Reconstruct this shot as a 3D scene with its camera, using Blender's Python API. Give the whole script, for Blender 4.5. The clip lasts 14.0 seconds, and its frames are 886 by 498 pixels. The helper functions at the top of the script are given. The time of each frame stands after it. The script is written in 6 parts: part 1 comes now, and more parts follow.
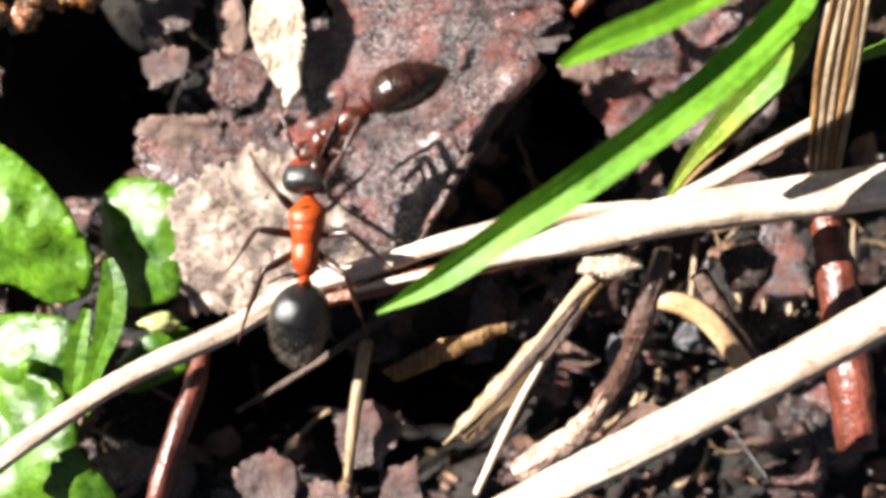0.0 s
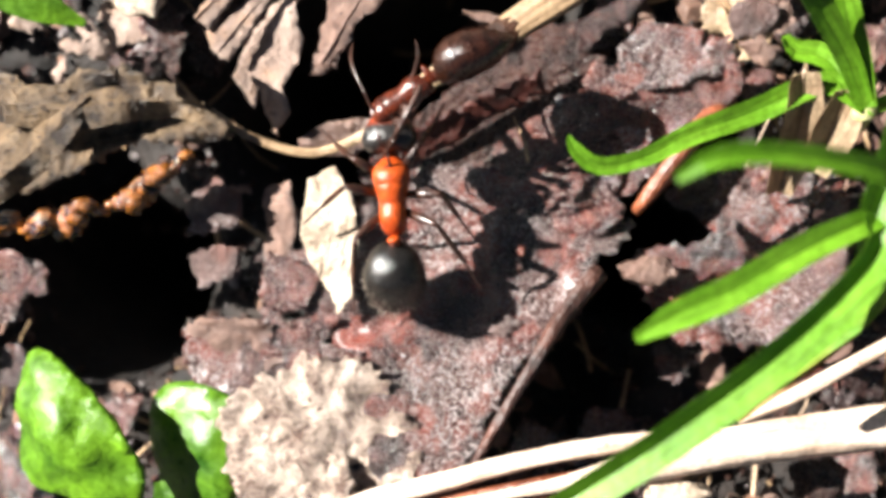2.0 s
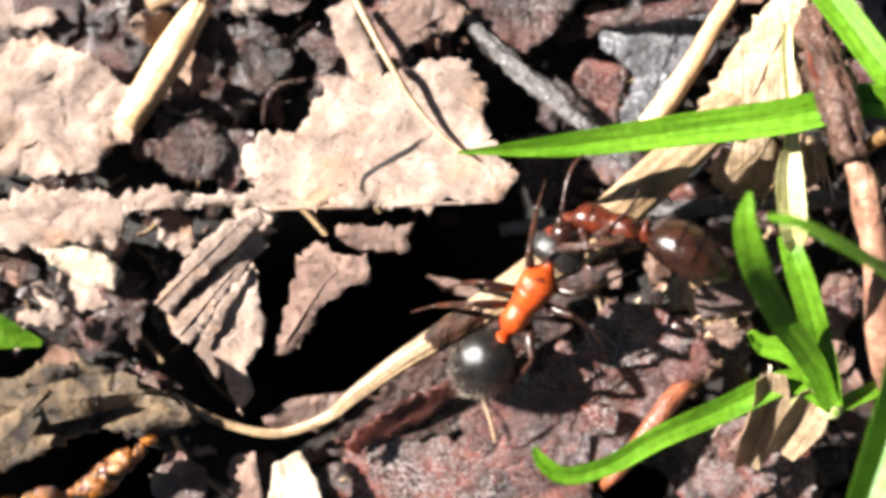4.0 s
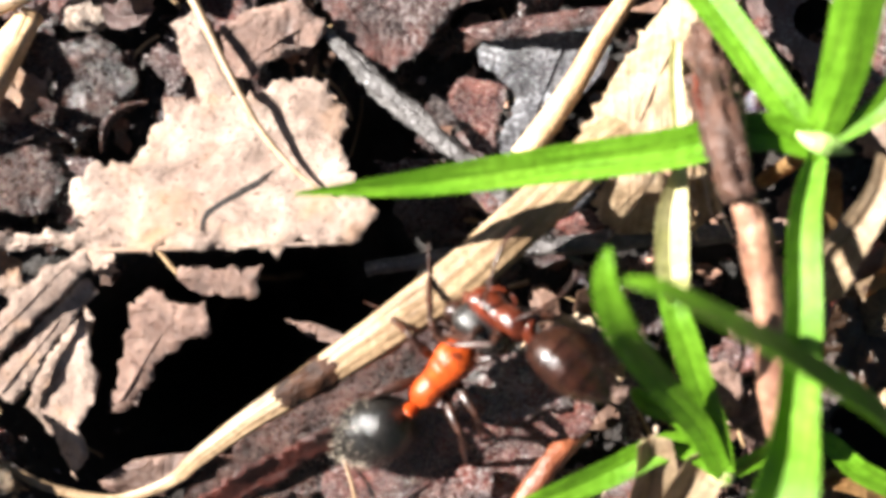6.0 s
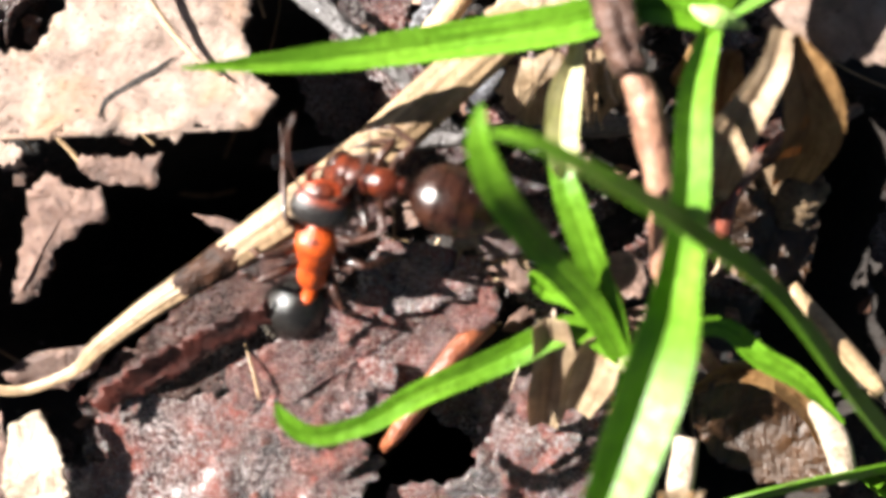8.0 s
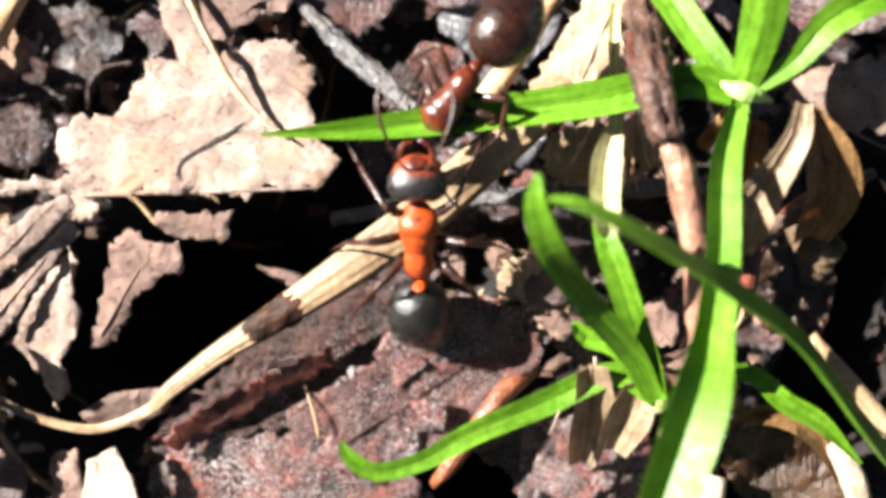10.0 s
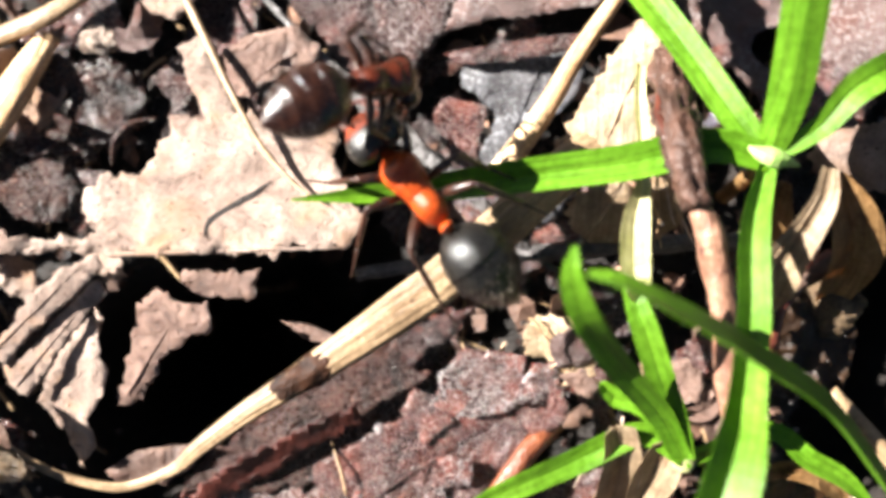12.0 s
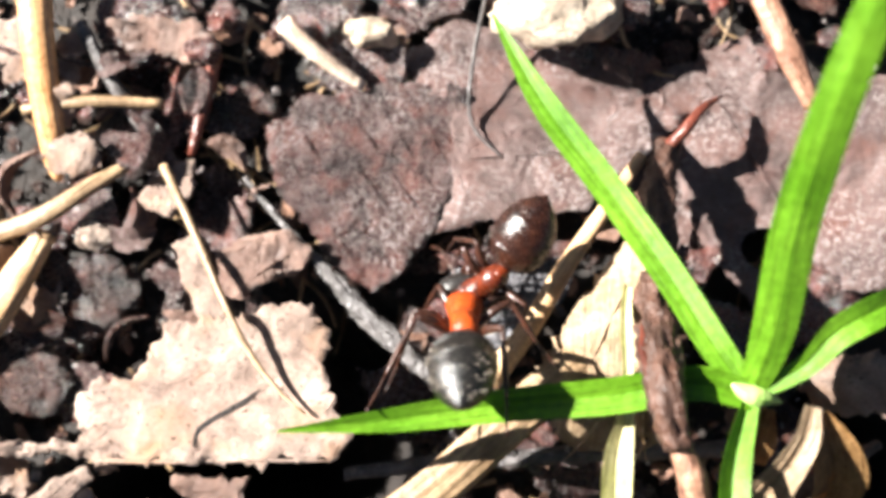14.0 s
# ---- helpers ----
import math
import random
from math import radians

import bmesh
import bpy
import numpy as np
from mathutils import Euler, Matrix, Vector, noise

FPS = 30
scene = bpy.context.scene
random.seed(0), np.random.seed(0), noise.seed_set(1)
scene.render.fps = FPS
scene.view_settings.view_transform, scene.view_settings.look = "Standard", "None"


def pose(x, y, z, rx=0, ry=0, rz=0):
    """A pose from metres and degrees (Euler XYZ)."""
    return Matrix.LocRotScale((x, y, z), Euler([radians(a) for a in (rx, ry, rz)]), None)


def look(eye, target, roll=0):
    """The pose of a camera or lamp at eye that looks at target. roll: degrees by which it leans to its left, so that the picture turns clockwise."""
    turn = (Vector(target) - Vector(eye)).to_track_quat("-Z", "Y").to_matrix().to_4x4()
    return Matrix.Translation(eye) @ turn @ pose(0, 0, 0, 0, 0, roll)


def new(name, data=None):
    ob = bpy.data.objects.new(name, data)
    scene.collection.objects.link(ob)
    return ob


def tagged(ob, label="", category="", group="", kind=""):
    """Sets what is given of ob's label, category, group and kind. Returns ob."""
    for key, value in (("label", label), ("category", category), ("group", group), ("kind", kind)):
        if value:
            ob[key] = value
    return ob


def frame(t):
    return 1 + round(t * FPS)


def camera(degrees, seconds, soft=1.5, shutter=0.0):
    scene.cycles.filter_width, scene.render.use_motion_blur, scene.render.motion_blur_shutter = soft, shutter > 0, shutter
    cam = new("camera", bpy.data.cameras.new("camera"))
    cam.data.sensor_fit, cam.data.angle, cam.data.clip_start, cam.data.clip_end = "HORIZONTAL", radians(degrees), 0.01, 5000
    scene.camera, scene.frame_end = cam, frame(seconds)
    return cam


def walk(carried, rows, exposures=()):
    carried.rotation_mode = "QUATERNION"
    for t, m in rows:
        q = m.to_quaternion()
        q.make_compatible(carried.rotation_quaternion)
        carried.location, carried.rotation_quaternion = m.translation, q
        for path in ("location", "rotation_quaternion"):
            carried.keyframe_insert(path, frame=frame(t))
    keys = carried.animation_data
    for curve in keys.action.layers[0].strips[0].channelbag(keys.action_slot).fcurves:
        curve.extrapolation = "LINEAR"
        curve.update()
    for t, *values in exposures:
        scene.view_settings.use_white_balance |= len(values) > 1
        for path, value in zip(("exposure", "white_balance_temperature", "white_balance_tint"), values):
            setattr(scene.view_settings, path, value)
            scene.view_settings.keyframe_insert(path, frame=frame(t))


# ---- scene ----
# Ants on leaf litter, seen from above. Lengths below are in millimetres and turned into metres by MM.
MM = 0.001
cam = camera(42.0, 14.0, soft=4.0)
cam.data.dof.use_dof, cam.data.dof.focus_distance, cam.data.dof.aperture_fstop = True, 39 * MM, 48.0
# seconds, x, y, z in mm, turns in degrees
ROWS = [
    (0.0, 0.000, 0.000, 42.240, 2.180, 0.132, 0.392),
    (0.5, -0.557, -1.148, 41.202, 2.586, -0.067, 0.667),
    (1.0, 0.424, 1.939, 40.352, 1.963, 1.031, 0.245),
    (1.5, -0.032, 4.848, 40.950, 2.610, 1.460, 0.110),
    (2.0, -1.271, 8.159, 41.252, 1.213, 1.264, -0.010),
    (2.5, -1.768, 10.782, 41.619, 1.268, 1.032, -0.046),
    (3.0, -1.902, 14.122, 41.922, 1.190, 0.995, -0.210),
    (3.5, -1.524, 17.735, 41.780, 0.508, 0.524, -0.572),
    (6.0, 3.506, 21.380, 36.648, -1.723, -0.422, -1.173),
    (6.5, 4.653, 23.450, 36.833, -1.695, -0.189, -1.608),
    (7.0, 4.825, 21.567, 37.551, -1.430, 0.557, -1.256),
    (7.5, 5.955, 19.106, 36.567, -1.123, 0.324, -0.944),
    (8.0, 6.774, 18.077, 36.388, -2.116, 0.038, -1.095),
    (8.5, 6.474, 17.911, 37.272, -1.985, 0.083, -1.169),
    (9.0, 6.236, 18.938, 38.432, -1.529, 0.612, -1.072),
    (11.5, 3.636, 17.584, 39.760, 1.678, -1.226, -0.502),
    (12.0, 3.628, 20.368, 39.698, 0.160, -0.957, -0.895),
    (12.5, 3.475, 22.233, 40.029, 1.401, -0.273, -0.210),
    (13.0, 4.345, 23.904, 39.521, 1.324, 0.328, -0.085),
    (13.5, 4.499, 24.727, 39.412, 0.916, 0.023, -0.147),
    (14.0, 4.651, 27.380, 40.119, 0.444, -0.151, -0.084),
]
walk(cam, [(t, pose(x * MM, y * MM, z * MM, rx, ry, rz)) for t, x, y, z, rx, ry, rz in ROWS],
     exposures=[(0.0, 2.1), (3.0, 2.3), (6.0, 2.4), (14.0, 2.46)])

# ---- light: low sky, one hard sun from the upper left ----
SUN_ELEV, SUN_TO = 34.0, Vector((0.93, -0.37, 0.0)).normalized()
world = bpy.data.worlds.new("sky")
scene.world = world
world.use_nodes = True
sky = world.node_tree.nodes.new("ShaderNodeTexSky")
sky.sky_type, sky.sun_disc = "NISHITA", False
sky.sun_elevation = radians(SUN_ELEV)
sky.sun_rotation = math.atan2(-SUN_TO.x, -SUN_TO.y)
world.node_tree.links.new(sky.outputs[0], world.node_tree.nodes["Background"].inputs[0])
world.node_tree.nodes["Background"].inputs[1].default_value = 0.013
sun_data = bpy.data.lights.new("sun", "SUN")
sun_data.energy, sun_data.angle, sun_data.color = 5.0, radians(0.5), (1.0, 0.965, 0.91)
sun = new("sun", sun_data)
drop = SUN_TO * math.cos(radians(SUN_ELEV)) - Vector((0, 0, math.sin(radians(SUN_ELEV))))
sun.matrix_world = look((0, 0, 2), Vector((0, 0, 2)) + drop)


# ---- materials ----
def material(name, dark, light, patch=2.0, fine=0.25, rough=0.6, bump=0.12, streak=0.0, speck=None, speck_at=0.62, speck_mm=0.6,
             through_light=0.0, vary=0.25, gloss=0.5, coat=0.0, along=None, tint=None, tint_mm=2.5, spread=0.19, mid=0.0, mid_show=0.75, lace=None, lace_mm=0.17, lace_at=0.5):
    """Two-tone surface with patches, fine grain, specks and relief. patch, fine, speck_mm: size in mm. streak: fibre width in mm, along UV."""
    m = bpy.data.materials.new(name)
    m.use_nodes = True
    n, k = m.node_tree.nodes, m.node_tree.links
    p = n["Principled BSDF"]
    tc = n.new("ShaderNodeTexCoord")
    src = tc.outputs["Object"]

    def noise_at(size, vec, detail=5.0, rough_n=0.6):
        t = n.new("ShaderNodeTexNoise")
        t.inputs["Scale"].default_value = size
        t.inputs["Detail"].default_value = detail
        t.inputs["Roughness"].default_value = rough_n
        k.new(vec, t.inputs["Vector"])
        return t.outputs["Fac"]

    def mix(kind, fac, a, b):
        t = n.new("ShaderNodeMix")
        t.data_type, t.blend_type = "RGBA", kind
        for sock, v in ((t.inputs[0], fac), (t.inputs[6], a), (t.inputs[7], b)):
            if hasattr(v, "is_linked"):
                k.new(v, sock)
            else:
                sock.default_value = v
        return t.outputs[2]

    def ramp(fac, stops):
        t = n.new("ShaderNodeValToRGB")
        e = t.color_ramp.elements
        e[0].position, e[0].color = stops[0][0], (*stops[0][1], 1)
        e[1].position, e[1].color = stops[-1][0], (*stops[-1][1], 1)
        for pos, c in stops[1:-1]:
            e.new(pos).color = (*c, 1)
        k.new(fac, t.inputs[0])
        return t.outputs[0]

    big = noise_at(1000 / patch, src)
    small = noise_at(1000 / fine, src, 6.0, 0.7)
    if along:
        sep = n.new("ShaderNodeSeparateXYZ")
        k.new(src, sep.inputs[0])
        mapr = n.new("ShaderNodeMapRange")
        k.new(sep.outputs[1], mapr.inputs[0])
        mapr.inputs[1].default_value, mapr.inputs[2].default_value = along[0] * MM, along[1] * MM
        add = n.new("ShaderNodeMath")
        add.operation = "MULTIPLY_ADD"
        k.new(big, add.inputs[0])
        add.inputs[1].default_value = 0.3
        k.new(mapr.outputs[0], add.inputs[2])
        col = ramp(add.outputs[0], [(0.35, dark), (0.75, light)])
    else:
        col = ramp(big, [(0.49 - spread, dark), (0.49 + spread, light)])
    height = small
    if streak:
        mp = n.new("ShaderNodeMapping")
        k.new(tc.outputs["UV"], mp.inputs[0])
        mp.inputs["Scale"].default_value = (1 / streak, 1 / (streak * 30), 1)
        fib = noise_at(1.0, mp.outputs[0], 4.0, 0.6)
        col = mix("MULTIPLY", 0.75, col, ramp(fib, [(0.32, (0.45, 0.4, 0.34)), (0.6, (1.1, 1.08, 1.05))]))
        height = fib
    col = mix("MULTIPLY", 0.7, col, ramp(small, [(0.3, (0.5, 0.48, 0.46)), (0.62, (1.15, 1.14, 1.12))]))
    if mid:  # creases at the size mid, in mm: shade painted as dark lines between raised, paler folds
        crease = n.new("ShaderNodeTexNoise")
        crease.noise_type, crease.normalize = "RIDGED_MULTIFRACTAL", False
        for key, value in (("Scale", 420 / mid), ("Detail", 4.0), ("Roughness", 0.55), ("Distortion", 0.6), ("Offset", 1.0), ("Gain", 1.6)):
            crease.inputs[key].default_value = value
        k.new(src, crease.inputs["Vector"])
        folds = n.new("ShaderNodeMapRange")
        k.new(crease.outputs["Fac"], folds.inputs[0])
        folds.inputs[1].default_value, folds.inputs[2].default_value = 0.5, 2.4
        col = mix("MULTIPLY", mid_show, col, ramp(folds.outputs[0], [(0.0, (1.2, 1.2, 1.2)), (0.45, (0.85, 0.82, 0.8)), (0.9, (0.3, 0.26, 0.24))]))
        drop_by = n.new("ShaderNodeMath")
        drop_by.operation = "MULTIPLY_ADD"
        k.new(folds.outputs[0], drop_by.inputs[0])
        drop_by.inputs[1].default_value = -1.4
        k.new(height, drop_by.inputs[2])
        height = drop_by.outputs[0]
    if tint:
        far = n.new("ShaderNodeVectorMath")
        far.operation = "ADD"
        far.inputs[1].default_value = (0.37, 0.11, 0.53)
        k.new(src, far.inputs[0])
        col = mix("MIX", ramp(noise_at(1000 / tint_mm, far.outputs[0], 4.0, 0.65), [(0.48, (0, 0, 0)), (0.66, (0.85, 0.85, 0.85))]), col, (*tint, 1))
    if lace:  # pale mesh of fine leaf veins, in some patches only
        where = ramp(noise_at(1000 / 3.6, src, 3.0, 0.6), [(0.44, (0.06, 0.06, 0.06)), (0.6, (0.95, 0.95, 0.95))])
        threads = ramp(noise_at(1000 / lace_mm, src, 2.0, 0.5), [(lace_at - 0.02, (0, 0, 0)), (lace_at + 0.09, (0.9, 0.9, 0.9))])
        col = mix("MIX", mix("MULTIPLY", 1.0, where, threads), col, (*lace, 1))
    if speck:
        sp = noise_at(1000 / speck_mm, src, 3.0, 0.55)
        col = mix("MIX", ramp(sp, [(speck_at - 0.02, (0, 0, 0)), (speck_at + 0.07, (1, 1, 1))]), col, (*speck, 1))
    if vary:
        info, geo = n.new("ShaderNodeObjectInfo"), n.new("ShaderNodeNewGeometry")
        s = n.new("ShaderNodeMath")
        s.operation = "ADD"
        k.new(info.outputs["Random"], s.inputs[0])
        k.new(geo.outputs["Random Per Island"], s.inputs[1])
        mr = n.new("ShaderNodeMapRange")
        k.new(s.outputs[0], mr.inputs[0])
        mr.inputs[2].default_value = 2.0
        mr.inputs[3].default_value, mr.inputs[4].default_value = 1 - vary, 1 + vary
        col = mix("MULTIPLY", 1.0, col, mr.outputs[0])
    k.new(col, p.inputs["Base Color"])
    rr = n.new("ShaderNodeMapRange")
    k.new(small, rr.inputs[0])
    rr.inputs[1].default_value, rr.inputs[2].default_value = 0.3, 0.7
    rr.inputs[3].default_value, rr.inputs[4].default_value = max(0.05, rough - 0.15), min(1, rough + 0.15)
    k.new(rr.outputs[0], p.inputs["Roughness"])
    p.inputs["Specular IOR Level"].default_value = gloss
    p.inputs["Coat Weight"].default_value = coat
    p.inputs["Coat Roughness"].default_value = 0.28
    b1, b2 = n.new("ShaderNodeBump"), n.new("ShaderNodeBump")
    b1.inputs["Distance"].default_value, b2.inputs["Distance"].default_value = bump * 2.5 * MM, bump * MM
    b1.inputs["Strength"].default_value = b2.inputs["Strength"].default_value = 0.8
    k.new(big, b1.inputs["Height"])
    k.new(height, b2.inputs["Height"])
    k.new(b1.outputs[0], b2.inputs["Normal"])
    k.new(b2.outputs[0], p.inputs["Normal"])
    if through_light:
        tr, ms = n.new("ShaderNodeBsdfTranslucent"), n.new("ShaderNodeMixShader")
        k.new(col, tr.inputs[0])
        ms.inputs[0].default_value = through_light
        k.new(p.outputs[0], ms.inputs[1])
        k.new(tr.outputs[0], ms.inputs[2])
        k.new(ms.outputs[0], n["Material Output"].inputs[0])
    return m


M = {
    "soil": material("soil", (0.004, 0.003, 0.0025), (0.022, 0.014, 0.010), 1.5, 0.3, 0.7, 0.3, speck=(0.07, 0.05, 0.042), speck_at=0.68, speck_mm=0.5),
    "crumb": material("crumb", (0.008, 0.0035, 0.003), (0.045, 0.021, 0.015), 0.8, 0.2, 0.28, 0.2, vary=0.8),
    "grit": material("grit", (0.06, 0.05, 0.05), (0.3, 0.26, 0.26), 0.4, 0.1, 0.16, 0.08, vary=0.7, gloss=0.8),
    "chaff": material("chaff", (0.06, 0.024, 0.015), (0.27, 0.15, 0.1), 1.0, 0.2, 0.6, 0.1, vary=0.75),
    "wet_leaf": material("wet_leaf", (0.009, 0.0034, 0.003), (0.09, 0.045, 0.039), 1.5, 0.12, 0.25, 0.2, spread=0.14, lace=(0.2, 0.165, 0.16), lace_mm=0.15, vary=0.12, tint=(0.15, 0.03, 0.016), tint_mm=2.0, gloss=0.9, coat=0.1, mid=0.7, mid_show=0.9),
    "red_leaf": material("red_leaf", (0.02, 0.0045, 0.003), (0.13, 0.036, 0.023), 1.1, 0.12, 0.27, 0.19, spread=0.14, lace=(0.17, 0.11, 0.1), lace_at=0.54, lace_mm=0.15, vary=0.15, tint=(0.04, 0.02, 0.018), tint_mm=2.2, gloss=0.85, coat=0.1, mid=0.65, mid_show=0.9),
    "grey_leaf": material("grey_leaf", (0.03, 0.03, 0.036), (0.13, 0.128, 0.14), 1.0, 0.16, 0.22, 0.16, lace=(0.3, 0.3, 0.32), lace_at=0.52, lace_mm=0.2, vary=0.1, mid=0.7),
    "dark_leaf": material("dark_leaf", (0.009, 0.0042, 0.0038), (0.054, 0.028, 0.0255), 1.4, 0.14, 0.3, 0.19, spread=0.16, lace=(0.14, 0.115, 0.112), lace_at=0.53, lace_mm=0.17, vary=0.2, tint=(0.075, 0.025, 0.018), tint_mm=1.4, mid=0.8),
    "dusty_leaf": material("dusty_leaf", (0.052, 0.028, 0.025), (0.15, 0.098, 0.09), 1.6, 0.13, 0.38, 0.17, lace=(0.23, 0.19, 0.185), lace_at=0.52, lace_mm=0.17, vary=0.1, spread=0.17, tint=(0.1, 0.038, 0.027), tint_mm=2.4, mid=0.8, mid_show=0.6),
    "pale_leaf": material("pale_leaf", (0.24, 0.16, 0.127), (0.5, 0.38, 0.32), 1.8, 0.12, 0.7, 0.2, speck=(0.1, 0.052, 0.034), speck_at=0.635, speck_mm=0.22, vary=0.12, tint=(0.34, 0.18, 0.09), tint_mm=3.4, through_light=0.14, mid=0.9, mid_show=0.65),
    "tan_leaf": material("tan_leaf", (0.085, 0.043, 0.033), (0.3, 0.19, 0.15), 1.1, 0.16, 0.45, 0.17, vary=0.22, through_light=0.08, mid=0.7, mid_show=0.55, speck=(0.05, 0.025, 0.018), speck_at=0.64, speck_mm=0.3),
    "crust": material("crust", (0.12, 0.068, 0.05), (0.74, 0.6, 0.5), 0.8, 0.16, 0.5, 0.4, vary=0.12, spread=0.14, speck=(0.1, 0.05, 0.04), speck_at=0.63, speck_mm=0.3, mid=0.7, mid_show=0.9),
    "cream": material("cream", (0.36, 0.26, 0.18), (0.68, 0.57, 0.45), 0.9, 0.2, 0.55, 0.25, vary=0.15, mid=0.9, mid_show=0.4),
    "straw": material("straw", (0.44, 0.31, 0.235), (0.8, 0.67, 0.56), 2.2, 0.16, 0.48, 0.07, streak=0.12, vary=0.08, speck=(0.26, 0.12, 0.08), speck_at=0.68, speck_mm=0.35),
    "brown_straw": material("brown_straw", (0.16, 0.1, 0.053), (0.42, 0.295, 0.175), 2.0, 0.2, 0.5, 0.08, streak=0.1, vary=0.12, speck=(0.08, 0.042, 0.022), speck_at=0.66, speck_mm=0.5),
    "papery": material("papery", (0.24, 0.12, 0.04), (0.56, 0.35, 0.16), 1.6, 0.2, 0.45, 0.12, vary=0.15, through_light=0.5, streak=0.12),
    "pale_sheath": material("pale_sheath", (0.3, 0.2, 0.12), (0.6, 0.47, 0.32), 1.4, 0.2, 0.45, 0.12, streak=0.14, vary=0.15, through_light=0.4),
    # sheath browns with the shade behind the grass darkened into them
    "shaded_sheath": material("shaded_sheath", (0.012, 0.0055, 0.002), (0.085, 0.04, 0.016), 1.0, 0.2, 0.4, 0.15, streak=0.14, vary=0.15, through_light=0.2, mid=0.8, mid_show=0.6),
    "dull_leaf": material("dull_leaf", (0.03, 0.016, 0.008), (0.32, 0.215, 0.12), 1.0, 0.18, 0.45, 0.2, vary=0.25, spread=0.13, through_light=0.2, speck=(0.04, 0.02, 0.011), speck_at=0.62, speck_mm=0.5, mid=0.9, mid_show=0.6),
    "red_stem": material("red_stem", (0.045, 0.011, 0.007), (0.2, 0.055, 0.035), 1.5, 0.2, 0.35, 0.12, streak=0.22, vary=0.15),
    "rolled_red": material("rolled_red", (0.016, 0.004, 0.003), (0.12, 0.026, 0.015), 1.3, 0.14, 0.42, 0.1, vary=0.1, gloss=0.35, mid=0.8, mid_show=0.6),
    "rust_stem": material("rust_stem", (0.07, 0.018, 0.009), (0.27, 0.085, 0.038), 1.2, 0.2, 0.42, 0.14, streak=0.16, vary=0.1),
    "dark_stem": material("dark_stem", (0.012, 0.005, 0.004), (0.085, 0.034, 0.024), 1.1, 0.16, 0.5, 0.2, streak=0.18, vary=0.15),
    "bark": material("bark", (0.035, 0.018, 0.012), (0.13, 0.075, 0.055), 0.9, 0.2, 0.6, 0.25, streak=0.14, vary=0.2),
    "grey_twig": material("grey_twig", (0.022, 0.02, 0.021), (0.13, 0.12, 0.122), 0.9, 0.16, 0.5, 0.22, streak=0.14, vary=0.15, speck=(0.34, 0.32, 0.33), speck_at=0.66, speck_mm=0.3),
    "stalk": material("stalk", (0.018, 0.008, 0.005), (0.10, 0.046, 0.03), 1.2, 0.16, 0.55, 0.25, streak=0.16, vary=0.1),
    "pink_twig": material("pink_twig", (0.15, 0.065, 0.042), (0.42, 0.23, 0.155), 1.2, 0.2, 0.5, 0.14, streak=0.15, vary=0.15, speck=(0.09, 0.04, 0.028), speck_at=0.64, speck_mm=0.5),
    "grass": material("grass", (0.08, 0.225, 0.006), (0.155, 0.345, 0.02), 2.6, 0.3, 0.46, 0.035, streak=0.14, vary=0.08, gloss=0.34, through_light=0.34),
    "fading_grass": material("fading_grass", (0.1, 0.27, 0.008), (0.36, 0.4, 0.08), 2.2, 0.3, 0.42, 0.04, streak=0.16, vary=0.08, gloss=0.35, through_light=0.35),
    "yellow_grass": material("yellow_grass", (0.34, 0.42, 0.09), (0.74, 0.7, 0.42), 2.0, 0.3, 0.4, 0.03, streak=0.12, vary=0.08, through_light=0.3),
    "pale_blade": material("pale_blade", (0.4, 0.42, 0.12), (0.74, 0.71, 0.42), 2.5, 0.3, 0.5, 0.05, streak=0.12, vary=0.05, through_light=0.3),
    "node_green": material("node_green", (0.3, 0.52, 0.1), (0.55, 0.72, 0.28), 0.6, 0.2, 0.4, 0.03, vary=0.05, through_light=0.3),
    "tan_straw": material("tan_straw", (0.36, 0.2, 0.09), (0.72, 0.5, 0.3), 2.2, 0.16, 0.45, 0.08, streak=0.12, vary=0.05),
    # copy of grass passing less light, standing in for shade on the crossing blades
    "shaded_grass": material("shaded_grass", (0.07, 0.2, 0.006), (0.16, 0.36, 0.02), 3.0, 0.3, 0.42, 0.03, streak=0.2, vary=0.08, gloss=0.35, through_light=0.12),
    "pale_wood": material("pale_wood", (0.2, 0.12, 0.09), (0.5, 0.36, 0.29), 1.0, 0.16, 0.55, 0.2, streak=0.12, vary=0.05, speck=(0.06, 0.03, 0.022), speck_at=0.6, speck_mm=0.4),
    "brown_joint": material("brown_joint", (0.007, 0.003, 0.0015), (0.05, 0.018, 0.007), 0.7, 0.15, 0.6, 0.1, streak=0.14, vary=0.05, gloss=0.2),
    # dark humus reds; on the sheet beside the straw they also stand for shade
    "humus": material("humus", (0.010, 0.004, 0.003), (0.06, 0.022, 0.014), 0.9, 0.14, 0.3, 0.2, vary=0.1, spread=0.15, speck=(0.16, 0.085, 0.07), speck_at=0.64, speck_mm=0.25, mid=0.6),
    "herb": material("herb", (0.02, 0.075, 0.003), (0.14, 0.3, 0.012), 2.4, 0.3, 0.36, 0.04, vary=0.2, through_light=0.3, coat=0.06, gloss=0.5),
    "amber": material("amber", (0.007, 0.0025, 0.001), (0.26, 0.085, 0.006), 0.5, 0.2, 0.15, 0.1, vary=0.6, spread=0.14, gloss=0.9),
    "needle": material("needle", (0.42, 0.17, 0.05), (0.72, 0.42, 0.21), 2.0, 0.2, 0.35, 0.05, streak=0.12, vary=0.05),
    "ant_red": material("ant_red", (0.2, 0.02, 0.003), (0.48, 0.075, 0.009), 0.6, 0.08, 0.36, 0.02, vary=0.05, speck=(0.1, 0.016, 0.006), speck_at=0.6, speck_mm=0.6, gloss=0.4),
